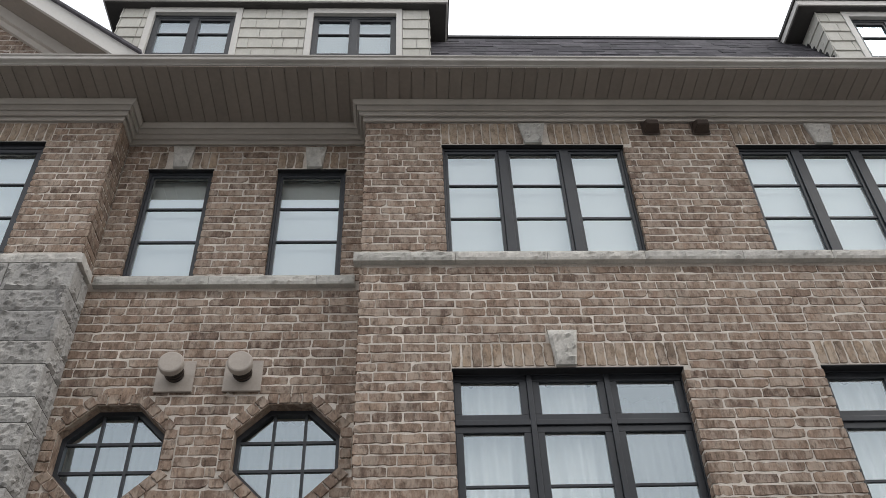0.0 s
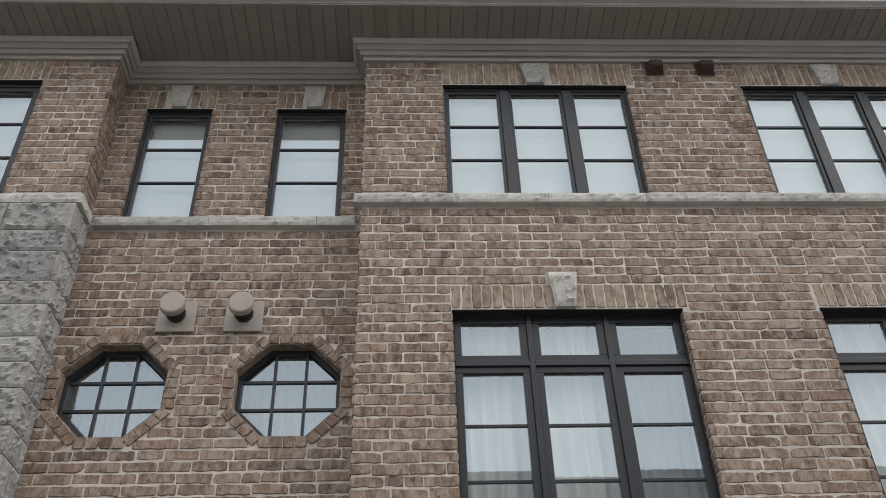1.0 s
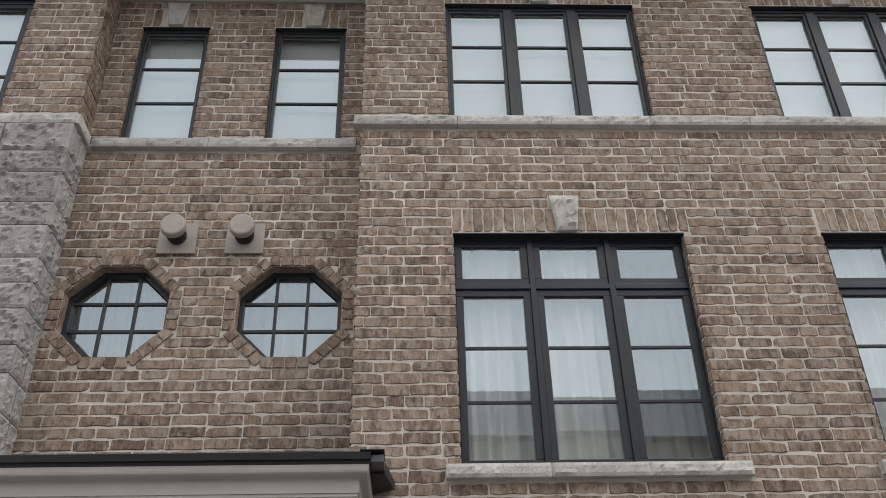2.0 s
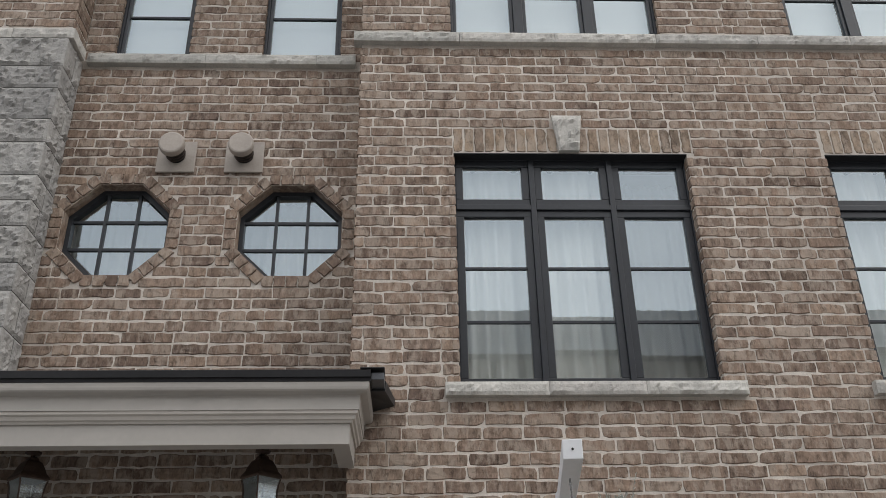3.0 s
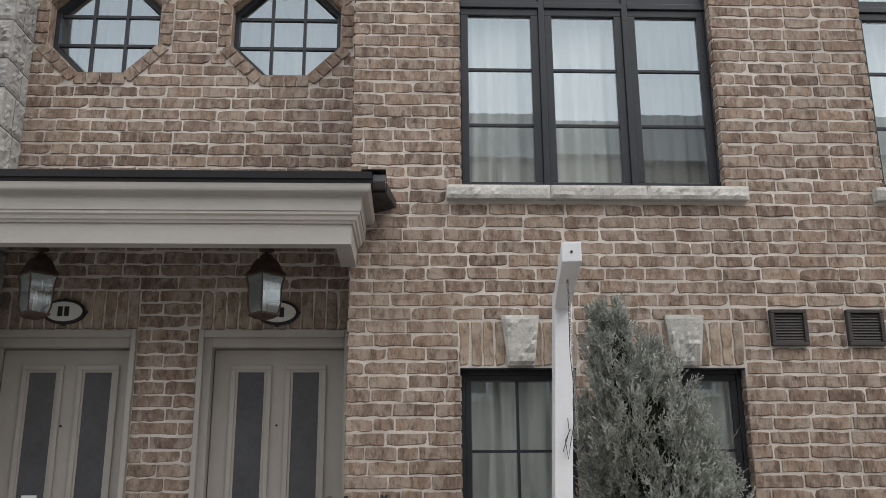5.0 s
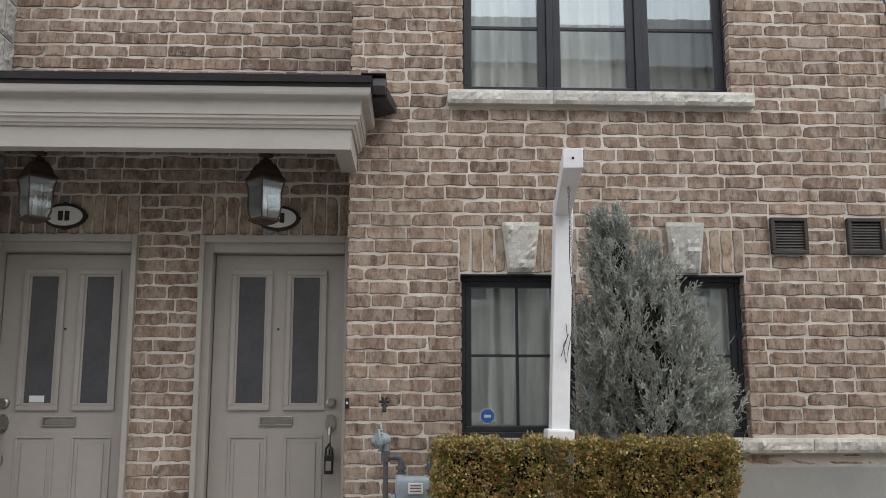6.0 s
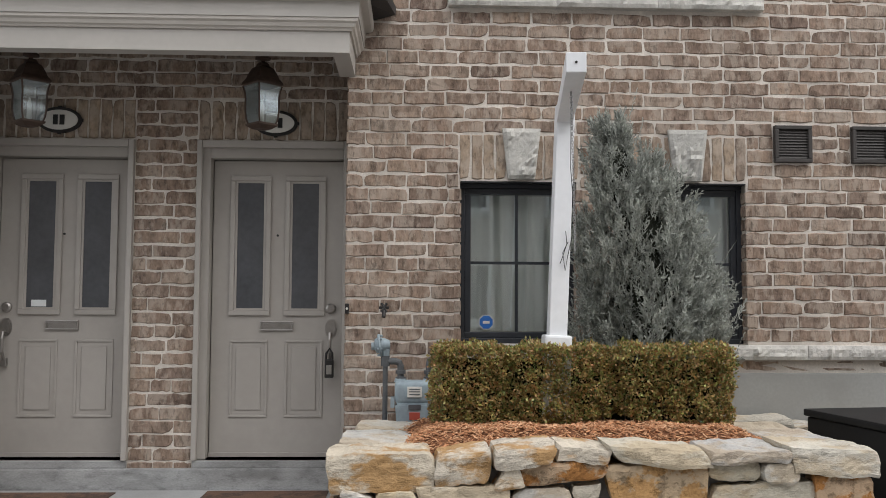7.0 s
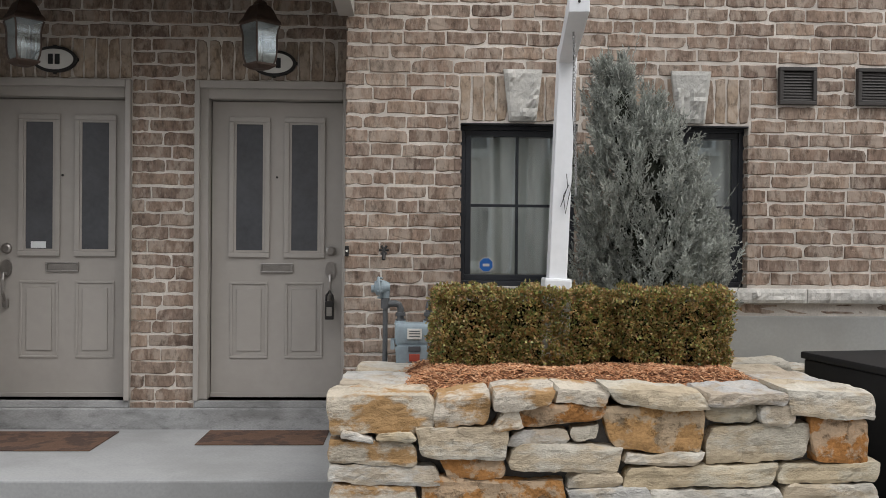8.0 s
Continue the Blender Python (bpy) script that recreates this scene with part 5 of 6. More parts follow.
bm = bmesh.new()
tube(bm, [axis(t) + Vector((0.015 * math.sin(t * 9), 0, 0)) for t in (-0.02, 0.15, 0.35, 0.55, 0.75, 0.95)], [0.035, 0.03, 0.023, 0.016, 0.01, 0.003], 8)
part("trunk", bm, M_TWIG, juniper)
# dark hollow body inside the crown, coloured for the shade between sprays
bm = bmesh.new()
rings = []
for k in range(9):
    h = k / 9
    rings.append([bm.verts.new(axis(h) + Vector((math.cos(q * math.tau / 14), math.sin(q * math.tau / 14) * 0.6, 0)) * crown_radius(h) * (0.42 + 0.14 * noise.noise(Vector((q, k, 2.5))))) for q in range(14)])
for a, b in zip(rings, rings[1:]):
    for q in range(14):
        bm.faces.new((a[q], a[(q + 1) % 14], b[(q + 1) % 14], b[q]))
part("inner_mass", bm, material("juniper_inner_shade", [(0.035, 0.038, 0.03)], rough=1.0, scale=18, fine=90, vary=0.6, bump=1.0, bump_dist=0.03, spec=0.0), juniper)
vs, fs = [], []


def blade(p, d, length, w):
    d = d.normalized()
    s = d.cross(Vector(hr.normal(size=3))).normalized() * w
    b = len(vs)
    vs.extend((p - s * 0.6, p + s * 0.6, p + d * length * 0.6 + s, p + d * length, p + d * length * 0.6 - s))
    fs.append((b, b + 1, b + 2, b + 3, b + 4))


for i in range(660):
    h = (1 - hr.rand() ** 0.68) * 0.93
    ang = hr.rand() * math.tau
    rr = crown_radius(h)
    lobe = 0.92 + 0.30 * noise.noise(Vector((math.cos(ang) * 1.6, math.sin(ang) * 1.6, h * 5)))
    out = Vector((math.cos(ang), math.sin(ang) * 0.74, 0))
    foot = axis(h) + out * rr * lobe * max(0.1, 0.92 - abs(hr.normal()) * 0.38)
    lift = (out * (0.42 - 0.28 * h) + Vector((0, 0, 0.9)) + Vector(hr.normal(size=3)) * 0.13).normalized()
    reach = hr.uniform(0.16, 0.36) * (1.05 - 0.55 * h)
    for j in range(15):
        t = hr.rand()
        p = foot + lift * reach * t + Vector(hr.normal(size=3)) * 0.024 * (1.05 - t)
        d = (lift + Vector(hr.normal(size=3)) * 0.30).normalized()
        length = hr.uniform(0.06, 0.12) * (1.1 - 0.4 * t)
        if p.y + d.y * length > 5.80:
            d.y *= -0.3
            p.y = min(p.y, 5.77)
        for k in range(11):
            u = k / 10
            side = (d * 0.8 + Vector(hr.normal(size=3)) * 0.5 * (1 - 0.55 * u)).normalized()
            blade(p + d * length * u, side, 0.034 * (1.05 - 0.5 * u) * hr.uniform(0.7, 1.2), 0.0038)
me = bpy.data.meshes.new("crown")
me.from_pydata(vs, [], fs)
me.materials.append(M_JUNIPER)
ob = new("crown", me)
ob.parent = juniper
tagged(ob, "feathery grey-green juniper sprays", "", "", "stuff")
# a few long shoots that stand clear of the crown
for i, (h, ang, l) in enumerate(((0.10, -0.35, 0.42), (0.22, -0.5, 0.34), (0.42, -0.2, 0.36), (0.50, 0.1, 0.30), (0.86, -1.2, 0.24), (0.90, 2.4, 0.22), (0.95, -0.6, 0.28), (0.3, 3.4, 0.2), (0.06, -0.1, 0.3))):
    out = Vector((math.cos(ang), math.sin(ang) * 0.7, 0))
    p = axis(h) + out * crown_radius(h) * 0.8
    d = (out * 0.45 + Vector((0, 0, 0.9))).normalized()
    vs, fs = [], []
    for k in range(34):
        t = k / 33
        q = p + d * l * t + Vector((0.012 * math.sin(t * 5 + i), 0, 0))
        blade(q, (d + Vector(hr.normal(size=3)) * 0.6 * (1 - t * 0.6)), 0.035 * (1.1 - 0.7 * t), 0.0032)
    me = bpy.data.meshes.new("shoot")
    me.from_pydata(vs, [], fs)
    me.materials.append(M_JUNIPER)
    new("shoot", me).parent = juniper

# ---- sign post ----
M_VINYL = material("white_post_paint", [(0.74, 0.75, 0.77)], rough=0.45, scale=3, fine=30, vary=0.05, bump=0.04, stain=(0.55, 0.56, 0.57), stain_scale=3, stain_amount=0.25)
M_CHAIN = material("galvanised_chain", [(0.32, 0.32, 0.32)], rough=0.4, metal=0.7, scale=20, fine=80, vary=0.2, bump=0.1)
M_WIRE = material("dark_wire", [(0.03, 0.03, 0.03)], rough=0.6, scale=20, fine=60, vary=0.1, bump=0.0)
signpost = thing("sign_post", "white square sign post with an arm and an empty chain", "sign post")
B0, B1 = Vector((0.800, 5.05, 0.52)), Vector((0.872, 5.05, 2.36))
lean = (B1 - B0).to_track_quat("Z", "Y").to_matrix().to_4x4()
bm = boxes((-0.053, 0.053, -0.05, 0.05, 0, (B1 - B0).length), bevel=0.006)
bm.transform(Matrix.Translation(B0) @ lean)
part("post", bm, M_VINYL, signpost)
bm = boxes((-0.078, 0.078, -0.075, 0.075, -0.02, 0.545), bevel=0.012)
bm.transform(Matrix.Translation(B0) @ lean)
part("base_sleeve", bm, M_VINYL, signpost)
A0, A1 = Vector((0.862, 5.0, 2.298)), Vector((0.728, 3.93, 2.298))
arm = (A1 - A0).to_track_quat("Y", "Z").to_matrix().to_4x4()
bm = boxes((-0.045, 0.045, 0, (A1 - A0).length, -0.046, 0.046), bevel=0.005)
bm.transform(Matrix.Translation(A0) @ arm)
part("arm", bm, M_VINYL, signpost)
bm = bmesh.new()
e = A1 + (A1 - A0).normalized() * 0.004
tube(bm, [e, e - (A1 - A0).normalized() * 0.008], 0.006, 8)
part("end_screw", bm, M_DARKMETAL, signpost)


def chain(top, low, step):
    bm = bmesh.new()
    n = max(2, int((Vector(top) - Vector(low)).length / step))
    for i in range(n):
        p = Vector(top).lerp(Vector(low), (i + 0.5) / n)
        side = Vector((1, 0.3, 0)) if i % 2 else Vector((-0.3, 1, 0))
        side.normalize()
        pts = [p + Vector((0, 0, 0.62 * step * math.sin(a))) + side * 0.006 * math.cos(a) for a in [k * math.tau / 8 for k in range(9)]]
        tube(bm, pts, 0.0017, 5, False)
    return part("chain", bm, M_CHAIN, signpost, "thin galvanised chain")


chain((0.765, 4.28, 2.25), (0.775, 4.285, 2.14), 0.016)
chain((0.768, 4.28, 2.25), (0.905, 4.93, 1.52), 0.016)
for pts in ([(0.768, 4.28, 2.2), (0.84, 4.7, 1.95), (0.91, 4.95, 1.60)], [(0.90, 4.99, 1.62), (0.872, 4.985, 1.50), (0.858, 4.985, 1.42), (0.845, 4.985, 1.52), (0.875, 4.985, 1.58)], [(0.862, 4.985, 1.64), (0.868, 4.985, 1.57), (0.845, 4.985, 1.50), (0.83, 4.985, 1.46)]):
    bm = bmesh.new()
    tube(bm, pts, 0.0022, 5)
    part("wire", bm, M_WIRE, signpost)

# ---- gas meter ----
M_METER = material("blue_grey_meter_paint", [(0.29, 0.355, 0.39)], rough=0.5, metal=0.1, scale=7, fine=60, vary=0.15, bump=0.08, stain=(0.15, 0.17, 0.19), stain_scale=6, stain_amount=0.35)
M_PIPE = material("grey_painted_pipe", [(0.10, 0.105, 0.11)], rough=0.5, metal=0.2, scale=9, fine=60, vary=0.2, bump=0.1)
M_RED = material("red_index_label", [(0.38, 0.075, 0.05)], rough=0.5, scale=9, fine=60, vary=0.1, bump=0.0)
meter = thing("gas_meter", "blue-grey gas meter with pipes and regulator on the wall", "gas meter")
YM = 5.66
bm = bmesh.new()
box(bm, -0.085, 0.155, YM - 0.06, YM + 0.06, 0.62, 0.765, bevel=0.03)
part("body", bm, M_METER, meter, smooth=True)
bm = bmesh.new()
prism(bm, [(-0.07, 0.45), (0.14, 0.45), (0.152, 0.63), (-0.082, 0.63)], YM - 0.068, YM + 0.06)
bmesh.ops.bevel(bm, geom=bm.edges[:], offset=0.012, segments=2, affect="EDGES")
part("lower_case", bm, M_METER, meter)
part("index_plate", boxes((-0.008, 0.082, YM - 0.073, YM - 0.062, 0.665, 0.73), bevel=0.004), M_PLAQUE, meter, "worn white index plate")
for z in (0.683, 0.70, 0.715):
    part("bar", boxes((0.004, 0.07, YM - 0.0745, YM - 0.0732, z - 0.003, z + 0.003)), M_PIPE, meter)
part("window", boxes((0.0, 0.075, YM - 0.076, YM - 0.069, 0.59, 0.622), bevel=0.003), M_SMOKED, meter)
part("red_label", boxes((0.005, 0.07, YM - 0.076, YM - 0.069, 0.53, 0.575), bevel=0.002), M_RED, meter, "red index label")
for x in (-0.05, 0.125):
    bm = bmesh.new()
    tube(bm, [(x, YM, 0.752), (x, YM, 0.775)], [0.04, 0.034], 14)
    part("inlet_boss", bm, M_METER, meter)
for x in (-0.098, 0.168):
    bm = bmesh.new()
    prism(bm, [(x - 0.012, 0.60), (x + 0.012, 0.60), (x + 0.012, 0.66), (x - 0.012, 0.66)], YM - 0.05, YM + 0.05)
    part("case_flange", bm, M_METER, meter)
for x, pts in ((-0.05, [(-0.05, YM, 0.76), (-0.05, YM, 0.85), (-0.06, YM, 0.872), (-0.08, YM, 0.88), (-0.14, YM, 0.88)]), (0.125, [(0.125, YM, 0.76), (0.125, YM, 0.86), (0.13, YM, 0.885), (0.15, YM, 0.90), (0.20, YM + 0.05, 0.90), (0.22, YM + 0.18, 0.90)])):
    bm = bmesh.new()
    tube(bm, pts, 0.021, 12)
    for z in (0.775, 0.815):
        tube(bm, [(x, YM, z - 0.011), (x, YM, z + 0.011)], 0.031, 8)
    part("pipe", bm, M_PIPE, meter)
bm = bmesh.new()
tube(bm, [(-0.145, YM, -0.17), (-0.145, YM, 0.9)], 0.016, 12)
tube(bm, [(-0.145, YM, 0.85), (-0.145, YM, 0.915)], 0.028, 10)
part("riser", bm, M_PIPE, meter)
bm = bmesh.new()
tube(bm, [(-0.145, YM, 0.91), (-0.145, YM, 0.95), (-0.15, YM - 0.0, 0.965)], [0.024, 0.03, 0.03], 12)
tube(bm, [(-0.232, YM, 0.972), (-0.212, YM, 0.972), (-0.206, YM, 0.974), (-0.186, YM, 0.976)], [0.024, 0.024, 0.044, 0.05], 24)
tube(bm, [(-0.186, YM, 0.976), (-0.180, YM, 0.977), (-0.172, YM, 0.978)], [0.068, 0.072, 0.068], 28)
tube(bm, [(-0.172, YM, 0.978), (-0.150, YM, 0.98), (-0.130, YM, 0.98), (-0.116, YM, 0.98)], [0.048, 0.043, 0.034, 0.026], 24)
for k in range(6):
    a = k * math.tau / 6 + 0.3
    tube(bm, [(-0.194, YM + 0.061 * math.cos(a), 0.977 + 0.061 * math.sin(a)), (-0.164, YM + 0.061 * math.cos(a), 0.977 + 0.061 * math.sin(a))], 0.007, 6)
part("regulator", bm, M_METER, meter, "blue-grey disc regulator", smooth=False)
# outdoor tap and bell push
tap = thing("garden_tap", "small dark outdoor tap on the brick wall", "tap")
bm = bmesh.new()
tube(bm, [(-0.16, F, 1.185), (-0.16, F - 0.07, 1.185), (-0.16, F - 0.085, 1.15)], 0.012, 10)
part("spout", bm, M_DARKMETAL, tap)
bm = bmesh.new()
for k in range(6):
    a = k * math.tau / 6
    tube(bm, [(-0.16, F - 0.055, 1.21), (-0.16 + 0.032 * math.cos(a), F - 0.055 + 0.01 * math.sin(a), 1.21 + 0.032 * math.sin(a))], 0.009, 6)
part("wheel", bm, M_DARKMETAL, tap)
bell = thing("door_bell", "small dark door bell button beside the door", "door bell")
part("plate", boxes((XB + 0.004, XB + 0.03, F - 0.018, F - 0.001, 1.17, 1.235), bevel=0.004), M_DARKMETAL, bell)
bm = bmesh.new()
tube(bm, [(XB + 0.017, F - 0.024, 1.203), (XB + 0.017, F - 0.018, 1.203)], 0.008, 10)
part("button", bm, M_PLAQUE, bell)

# security sticker
M_BLUE = material("blue_sticker", [(0.03, 0.13, 0.42)], rough=0.4, scale=8, fine=40, vary=0.06, bump=0.0)
st = thing("window_sticker", "blue eight-sided security sticker on the window glass", "sticker")
for nm, r, y, m in (("edge", 0.052, 0.115, M_PLAQUE), ("field", 0.046, 0.113, M_BLUE)):
    bm = bmesh.new()
    prism(bm, [(0.505 + r * math.cos((k + 0.5) * math.tau / 8), 1.118 + r * math.sin((k + 0.5) * math.tau / 8)) for k in range(8)], F + y, F + y + 0.0015)
    part(nm, bm, m, st)
part("bar", boxes((0.483, 0.527, F + 0.1115, F + 0.1125, 1.108, 1.126)), M_PLAQUE, st)

# ---- black utility box ----
ub = thing("utility_box", "black metal box with a lid beside the planter", "utility box")
M_UBOX = material("black_box_metal", [(0.012, 0.012, 0.013)], rough=0.6, scale=3, fine=40, vary=0.3, bump=0.1, spec=0.3)
ub.matrix_basis = pose(2.37, 5.43, -0.18, 0, 0, 9)
part("body", boxes((0.015, 1.1, -1.385, -0.015, 0.0, 0.755), bevel=0.012), M_UBOX, ub)
part("lid", boxes((0.0, 1.115, -1.4, 0.0, 0.758, 0.80), bevel=0.010), M_UBOX, ub)

# ---- behind the glass ----
M_SHEER = material("white_sheer", [(0.90, 0.89, 0.85)], rough=0.9, scale=2, fine=60, vary=0.06, bump=0.1)


def curtain(x0, x1, z0, z1, y, seed, label):
    """A hanging curtain in soft folds."""
    bm = bmesh.new()
    n = int((x1 - x0) / 0.012)
    r = random.Random(seed)
    ph = [r.uniform(0, 6.3) for _ in range(3)]
    rows = []
    for z in (z0, (z0 + z1) / 2, z1):
        rows.append([bm.verts.new((x0 + (x1 - x0) * i / n, y + 0.030 * math.sin(i * 0.62 + ph[0] + 1.4 * math.sin(i * 0.09 + ph[2])) + 0.016 * math.sin(i * 0.23 + ph[1]), z)) for i in range(n + 1)])
    for a, b in zip(rows, rows[1:]):
        for i in range(n):
            bm.faces.new((a[i], a[i + 1], b[i + 1], b[i]))
    return tagged(part("curtain", bm, M_SHEER, None, smooth=True), label, "curtain", "curtains")


curtain(0.36, 1.60, 3.281, 5.165, F + 0.235, 1, "white sheer curtain hanging in folds behind the window")
curtain(1.50, 2.45, 2.991, 5.25, F + 0.62, 2, "white sheer curtain drawn aside behind the window")
curtain(3.32, 5.1, 3.281, 5.165, F + 0.245, 3, "white sheer curtain hanging in folds behind the window")
curtain(0.34, 1.07, 0.981, 2.02, F + 0.245, 4, "off-white curtain behind the ground floor window")
curtain(1.46, 2.19, 0.981, 2.02, F + 0.245, 5, "off-white curtain behind the ground floor window")

for i, (h, y) in enumerate(((UPPER_1, F), (UPPER_2, F), (PIERWIN, F), (SLIM_1, R), (SLIM_2, R))):
    b = thing("roller_blind", "pale roller blind lowered behind the window", "blind", group="roller blinds")
    part("cloth", boxes((h[0] + 0.02, h[1] - 0.02, y + 0.170, y + 0.174, 6.0, h[3] - 0.02)), M_SHEER, b)
    bm = bmesh.new()
    tube(bm, [(h[0] + 0.005, y + 0.183, h[3] - 0.03), (h[1] - 0.005, y + 0.183, h[3] - 0.03)], 0.014, 10)
    part("roller", bm, M_WHITEPAINT, b)
for i, o in enumerate((OCT_1, OCT_2)):
    curtain(o[0] - 0.05, o[1] + 0.05, 2.995, o[3] + 0.1, R + 0.5, 20 + i, "thin pale curtain behind the eight-sided window")

# ---- townhouses across the street, seen in the panes ----
M_FARROOF = material("far_roof", [(0.16, 0.16, 0.165)], rough=0.95, scale=4, fine=30, vary=0.25, bump=0.0)
M_FARBRICK = material("far_brick", [(0.33, 0.29, 0.255)], rough=0.95, scale=3, fine=20, vary=0.3, bump=0.0)
YO = -11.0
for x0, x1, h in ((-16, -6.2, 10.0), (-6, 2.2, 10.0), (2.4, 12, 10.0), (12.2, 22, 10.0)):
    hs = thing("townhouse", "brown brick townhouse across the street with a dark roof", "house", group="houses across the street")
    wins = [(x0 + 1.2 + k * 2.7, x0 + 2.7 + k * 2.7, z, z + 1.55) for k in range(3) for z in (0.8, 3.7, 6.5)]
    part("wall", wall_mesh(x0, x1, -0.18, h, YO - 0.3, YO, wins), M_FARBRICK, hs)
    bm = bmesh.new()
    prism(bm, [(YO + 0.45, h), (YO - 5, h + 3.5), (YO - 10.4, h)], -x1 - 0.1, -x0 + 0.1)
    bm.transform(Matrix.Rotation(radians(90), 4, "Z"))
    part("roof", bm, M_FARROOF, hs)
    part("back", boxes((x0, x1, YO - 8, YO - 2.5, -0.18, h - 0.02)), M_FARBRICK, hs)
    for a, b, c, d in wins:
        w = part("window", boxes((a, b, YO - 0.14, YO - 0.10, c, d)), M_SMOKED, hs)
        part("window_sill", boxes((a - 0.1, b + 0.1, YO + 0.002, YO + 0.08, c - 0.13, c - 0.01)), M_LIMESTONE, hs)
        part("window_frame", ring(a, b, c, d, 0.09, YO - 0.09, YO - 0.02), M_WHITEPAINT, w)

# ---- stone band, sills, keystones ----
def stone_run(parent, a, b, place, seed):
    """Rough band stones laid end to end from a to b."""
    u, i = a, 0
    while u < b - 0.05:
        w = min(rng.uniform(0.75, 1.05), b - u)
        if b - u - w < 0.3:
            w = b - u
        ob = rough_block(u + 0.002, u + w - 0.002, 0, 0.10, BAND0, BAND1, seed + i, 0.018, parent=parent, name="band_stone")
        ob.matrix_basis = place
        u += w
        i += 1


band = thing("stone_band", "pale rough stone band running along the front", "stone band", "structure")
stone_run(band, -9, XP + 0.055, pose(0, F - 0.055, 0), 1)
stone_run(band, F + 0.045, R - 0.056, pose(XP + 0.055, 0, 0, 0, 0, 90), 20)
stone_run(band, XP + 0.056, XB - 0.056, pose(0, R - 0.055, 0), 40)
stone_run(band, XB - 0.055, 7, pose(0, F - 0.055, 0), 60)
sill = thing("stone_sill", "pale rough stone window sill", "window sill", "structure", "mid sills")
for a, b, s in ((0.242, 0.95, 3), (0.952, 1.62, 5), (1.622, 2.325, 8)):
    rough_block(a, b, F - 0.055, F + 0.11, 3.182, 3.278, s, 0.018, parent=sill, name="sill_stone")
sill = thing("stone_sill", "pale rough stone window sill", "window sill", "structure", "mid sills")
for a, b, s in ((3.22, 3.93, 13), (3.932, 4.62, 15), (4.622, 5.25, 18)):
    rough_block(a, b, F - 0.055, F + 0.11, 3.182, 3.278, s, 0.018, parent=sill, name="sill_stone")
table = thing("water_table", "pale rough stone course above the foundation", "stone band", "structure")
u, i = 0.30, 0
while u < 6.9:
    w = 0.62 + 0.14 * (i % 3)
    rough_block(u + 0.002, u + w - 0.002, F - 0.05, F + 0.11, 0.887, 0.978, 70 + i, 0.020, parent=table, name="band_stone")
    u += w
    i += 1


def keystone(x, z0, z1, top, low, y, seed):
    k = rough_block(x - top / 2, x + top / 2, y - 0.03, y + 0.05, z0, z1, seed, 0.03, top=(x - low / 2, x + low / 2), name="keystone")
    return tagged(k, "pale rough-hewn keystone over the window", "keystone", "keystones", "structure")


keystone(1.245, 7.815, 8.10, 0.27, 0.17, F, 1)
keystone(4.165, 7.815, 8.10, 0.27, 0.17, F, 2)
keystone(1.252, 5.190, 5.525, 0.24, 0.16, F, 3)
keystone(4.21, 5.190, 5.525, 0.24, 0.16, F, 4)
keystone(0.722, 2.045, 2.378, 0.25, 0.175, F, 5)
keystone(1.815, 2.045, 2.382, 0.26, 0.18, F, 6)
keystone(-2.252, 7.80, 8.10, 0.215, 0.14, R, 7)
keystone(-0.925, 7.80, 8.09, 0.215, 0.15, R, 8)
keystone(-4.35, 7.862, 8.12, 0.25, 0.17, F, 9)

# ---- split-face stone on the pier ----
z, i = -0.17, 0
while z < BAND0 - 0.05:
    h = rng.choice((0.28, 0.30, 0.30, 0.22))
    if BAND0 - z - h < 0.12:
        h = BAND0 - z
    x = XP + 0.02
    while x > -4.8:
        w = rng.uniform(0.38, 0.75)
        rough_block(x - w + 0.004, x - 0.004, F - 0.05, F - 0.021, z + 0.004, z + h - 0.004, i * 1.7, 0.036, mat=M_PIERSTONE, parent=pier_low, name="stone_block")
        x -= w
        i += 1
    cut = F + rng.uniform(0.10, 0.2)
    for a, b in ((F - 0.035, cut), (cut, R)):
        ob = rough_block(a + 0.004, b - 0.004, 0, 0.035, z + 0.004, z + h - 0.004, i * 1.3, 0.026, mat=M_PIERSTONE, parent=pier_low, name="stone_block")
        ob.matrix_basis = pose(XP + 0.022, 0, 0, 0, 0, 90)
        i += 1
    z += h

# ---- bricks ----
def in_rects(rects):
    def blocked(z):
        h = COURSE * 0.42
        return [(a, b) for a, b, c, d in rects if c - h < z < d + h * 0.2]
    return blocked


FACE, RFACE = F + 0.012, R + 0.012
S_UP, S_MID, S_LOW = (7.818, 8.125), (5.19, 5.42), (2.043, 2.346)
bay_rects = [UPPER_1, UPPER_2, MID_1, MID_2, LOW_1, LOW_2, (-1, 8, BAND0, BAND1),
             (0.336, 2.215, *S_UP), (3.265, 5.066, *S_UP), (0.34, 2.24, *S_MID), (3.28, 5.2, *S_MID), (0.315, 1.105, *S_LOW), (1.425, 2.215, *S_LOW),
             (1.12, 1.37, 5.45, 5.525), (4.08, 4.33, 5.45, 5.525), (0.595, 0.845, 2.3, 2.38), (1.685, 1.945, 2.3, 2.38),
             (0.30, 7, -0.3, 0.98), (0.24, 2.33, 3.18, 3.28), (3.22, 5.25, 3.18, 3.28), (2.392, 2.64, 2.175, 2.42), (2.91, 3.16, 2.175, 2.42)]
spots = courses(XB - 0.003, 6.2, 0.3, 8.14, lambda u: (u, FACE), in_rects(bay_rects))
spots += soldiers(0.336, 2.215, *S_UP, FACE, (1.155, 1.335)) + soldiers(3.265, 5.066, *S_UP, FACE, (4.075, 4.255))
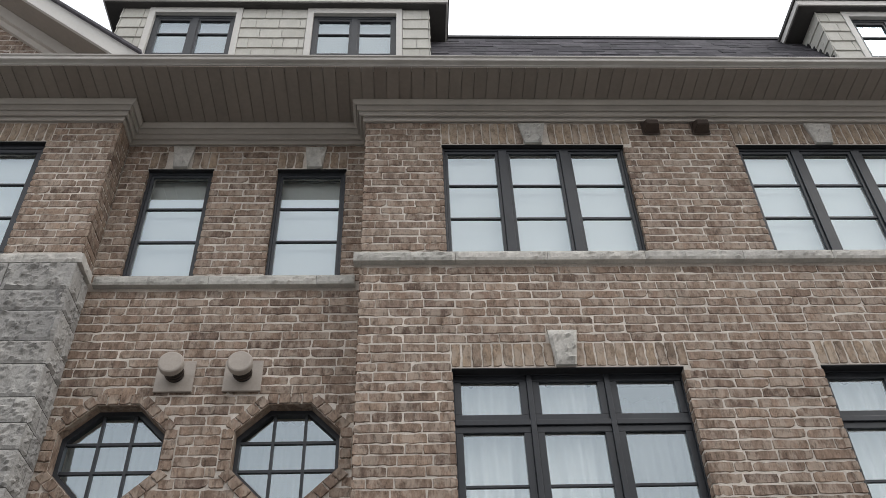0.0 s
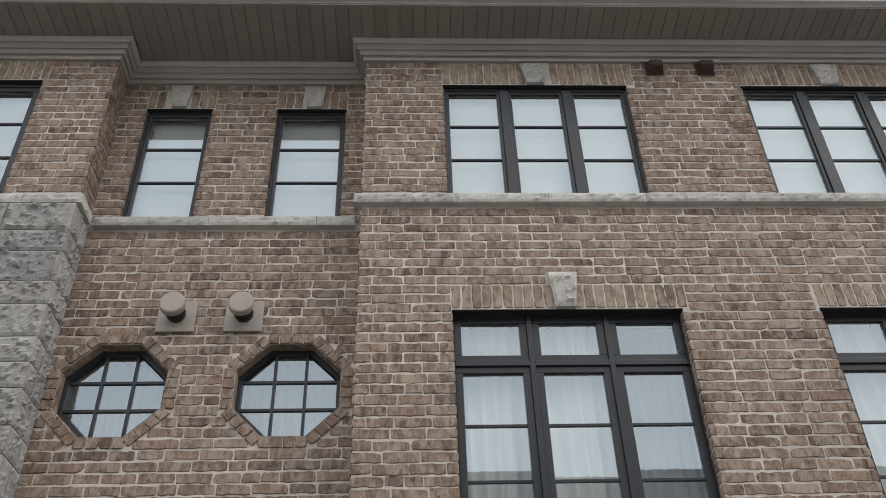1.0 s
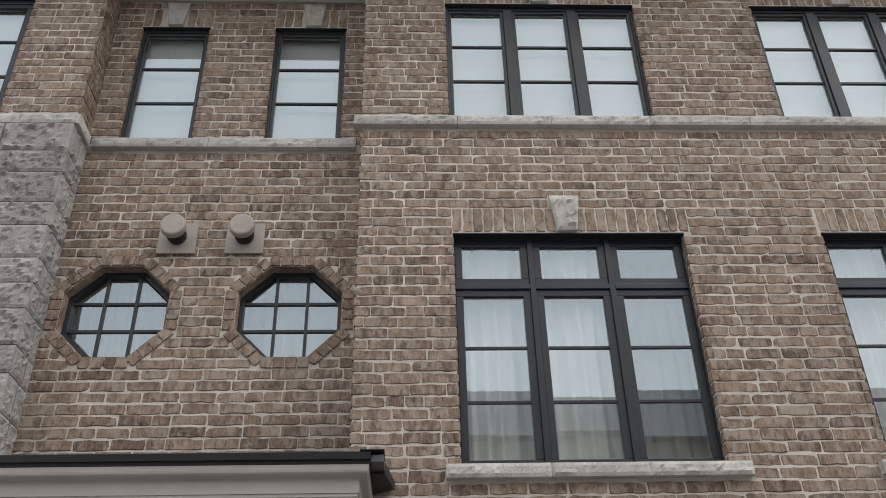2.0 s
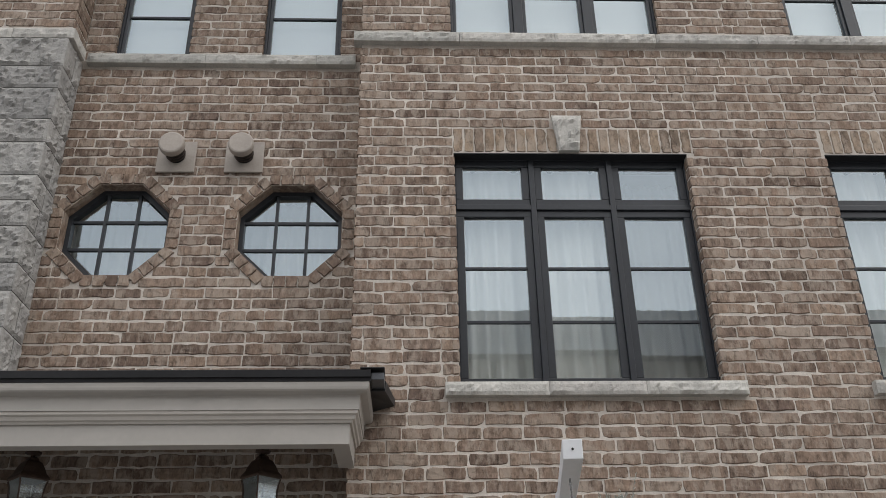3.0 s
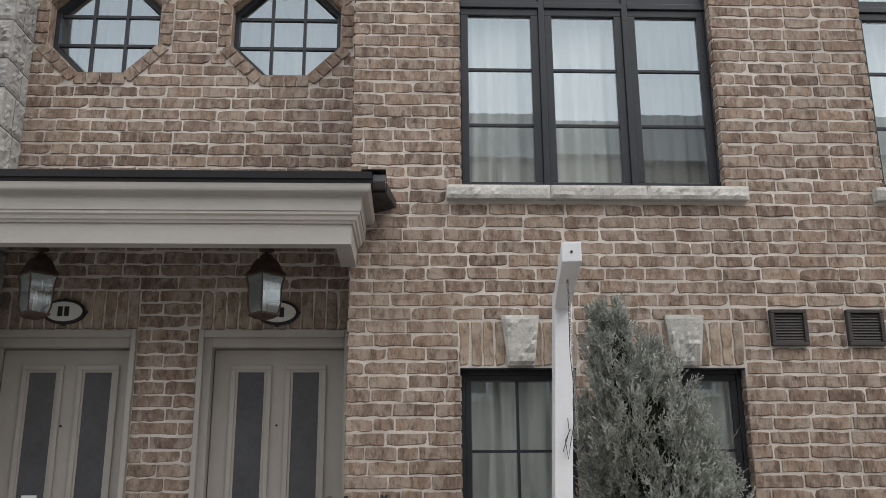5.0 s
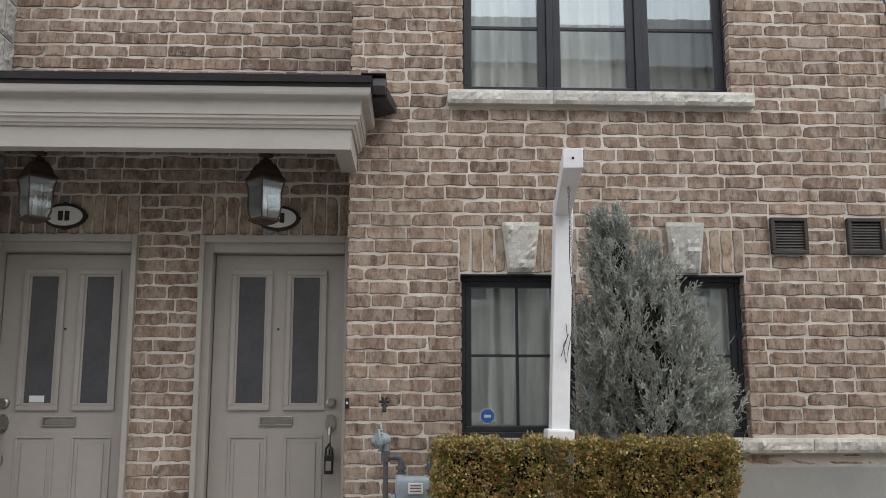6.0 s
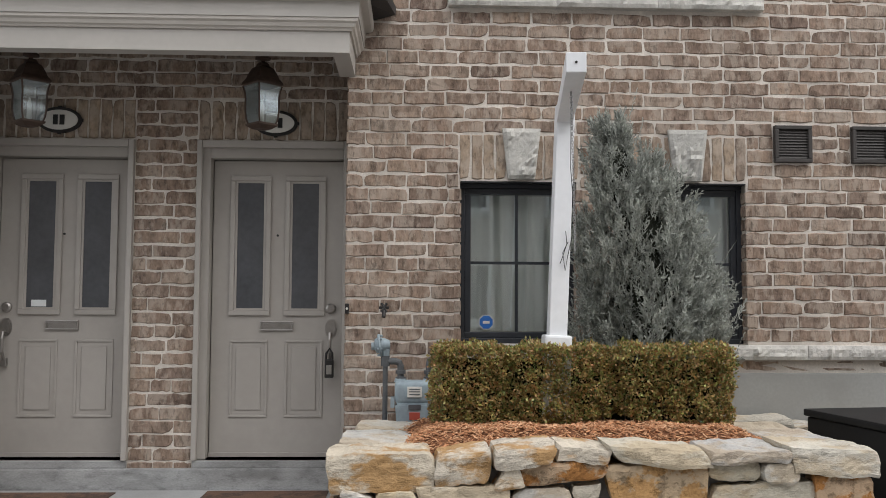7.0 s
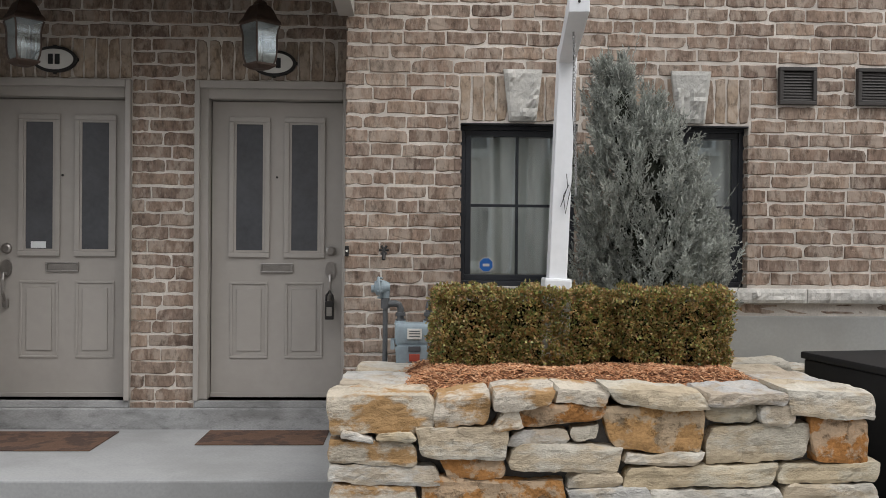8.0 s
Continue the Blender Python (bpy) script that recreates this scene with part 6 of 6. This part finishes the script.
spots += soldiers(0.34, 2.24, *S_MID, FACE, (1.17, 1.335)) + soldiers(3.30, 5.2, *S_MID, FACE, (4.13, 4.29))
spots += soldiers(0.315, 1.105, *S_LOW, FACE, (0.645, 0.80)) + soldiers(1.425, 2.215, *S_LOW, FACE, (1.735, 1.895))


def jambs(hole, y, depth=0.10):
    """Brick ends lining the sides of an opening."""
    out, z = [], (math.floor(hole[2] / COURSE) + 0.5) * COURSE
    while z < hole[3] - 0.02:
        if z > hole[2]:
            out.append((hole[0] - 0.001, y + depth / 2, z, depth - 0.004, COURSE - 0.014, 0.008, math.pi / 2, 0, 0.0))
            out.append((hole[1] + 0.001, y + depth / 2, z, depth - 0.004, COURSE - 0.014, 0.008, -math.pi / 2, 0, 0.0))
        z += COURSE
    return out


u = 0.32
while u < 6.0:
    spots.append((u + 0.13, FACE + 0.006, 0.846, 0.25, 0.066, 0.006, 0.0, 0, rng.uniform(-0.01, 0.01)))
    u += 0.262
for h in (UPPER_1, UPPER_2, MID_1, MID_2, LOW_1, LOW_2):
    spots += jambs(h, F)
lay(bay, spots, lambda s: (0 if s[7] else 1, (s[0] - 0.8) ** 2 * 0.6 + (s[2] - 1.9) ** 2))


def octagon_block(o):
    x0, x1, z0, z1, c = o
    g = 0.098
    a0, a1, b0, b1, c2 = x0 - g, x1 + g, z0 - g, z1 + g, c + g * 0.59

    def span(z):
        if not (b0 < z < b1):
            return []
        cut = max(0, c2 - (z - b0), c2 - (b1 - z))
        return [(a0 + cut, a1 - cut)]
    return span


oct_a, oct_b = octagon_block(OCT_1), octagon_block(OCT_2)
rec_rects = in_rects([SLIM_1, SLIM_2, (XP, -1.862, 0, 2.335), (-1.44, XB, 0, 2.335), (-9, 8, BAND0, BAND1), (-2.567, -1.9, 7.80, 8.04), (-1.30, -0.60, 7.80, 8.04),
                      (XP, -1.862, 2.335, 2.615), (-1.44, XB, 2.335, 2.615)])
spots = courses(XP, XB, 0.11, 8.14, lambda u: (u, RFACE), lambda z: rec_rects(z) + oct_a(z) + oct_b(z), phase=1)
spots += soldiers(-2.567, -1.9, 7.80, 8.04, RFACE, (-2.33, -2.175)) + soldiers(-1.30, -0.60, 7.80, 8.04, RFACE, (-1.0, -0.85))
spots += soldiers(XP, -1.862, 2.338, 2.615, RFACE) + soldiers(-1.44, XB, 2.338, 2.615, RFACE)
for o in (OCT_1, OCT_2):
    x0, x1, z0, z1, c = o
    g = 0.046
    mid = octagon(x0 - g, x1 + g, z0 - g, z1 + g, c + g * 0.59)
    for k in range(8):
        (ax, az), (bx, bz) = mid[k], mid[(k + 1) % 8]
        n = 4
        ang = math.atan2(bz - az, bx - ax)
        side = math.hypot(bx - ax, bz - az)
        for q in range(n):
            u = (q + 0.5) / n
            spots.append((ax + (bx - ax) * u, RFACE, az + (bz - az) * u, 0.090, side / n - 0.007, rng.uniform(0.010, 0.017), 0.0, 2, -ang + math.pi / 2 + rng.uniform(-0.02, 0.02)))
for h in (SLIM_1, SLIM_2):
    spots += jambs(h, R)
lay(recess, spots, lambda s: (0 if s[7] else 1, abs(s[2] - 2.2)))

pier_rects = in_rects([PIERWIN, (PIERWIN[0], PIERWIN[1] + 0.03, 7.855, 8.125)])
spots = courses(-5.6, XP, BAND1, 8.14, lambda u: (u, FACE), pier_rects) + soldiers(PIERWIN[0], PIERWIN[1] + 0.03, 7.862, 8.125, FACE, (-4.45, -4.25))
spots += jambs(PIERWIN, F)
spots += courses(F, R, BAND1, 8.14, lambda u: (XP + 0.002, u), lambda z: [], turn=math.pi / 2)
spots += courses(-5.6, -2.6, 8.52, 10.6, lambda u: (u, FACE), lambda z: [(-2.62 - max(0, (z + 0.36 - 8.61)) / 0.848, 9)])
lay(pier_up, spots, lambda s: (s[0] + 3) ** 2 + (s[2] - 6.4) ** 2)
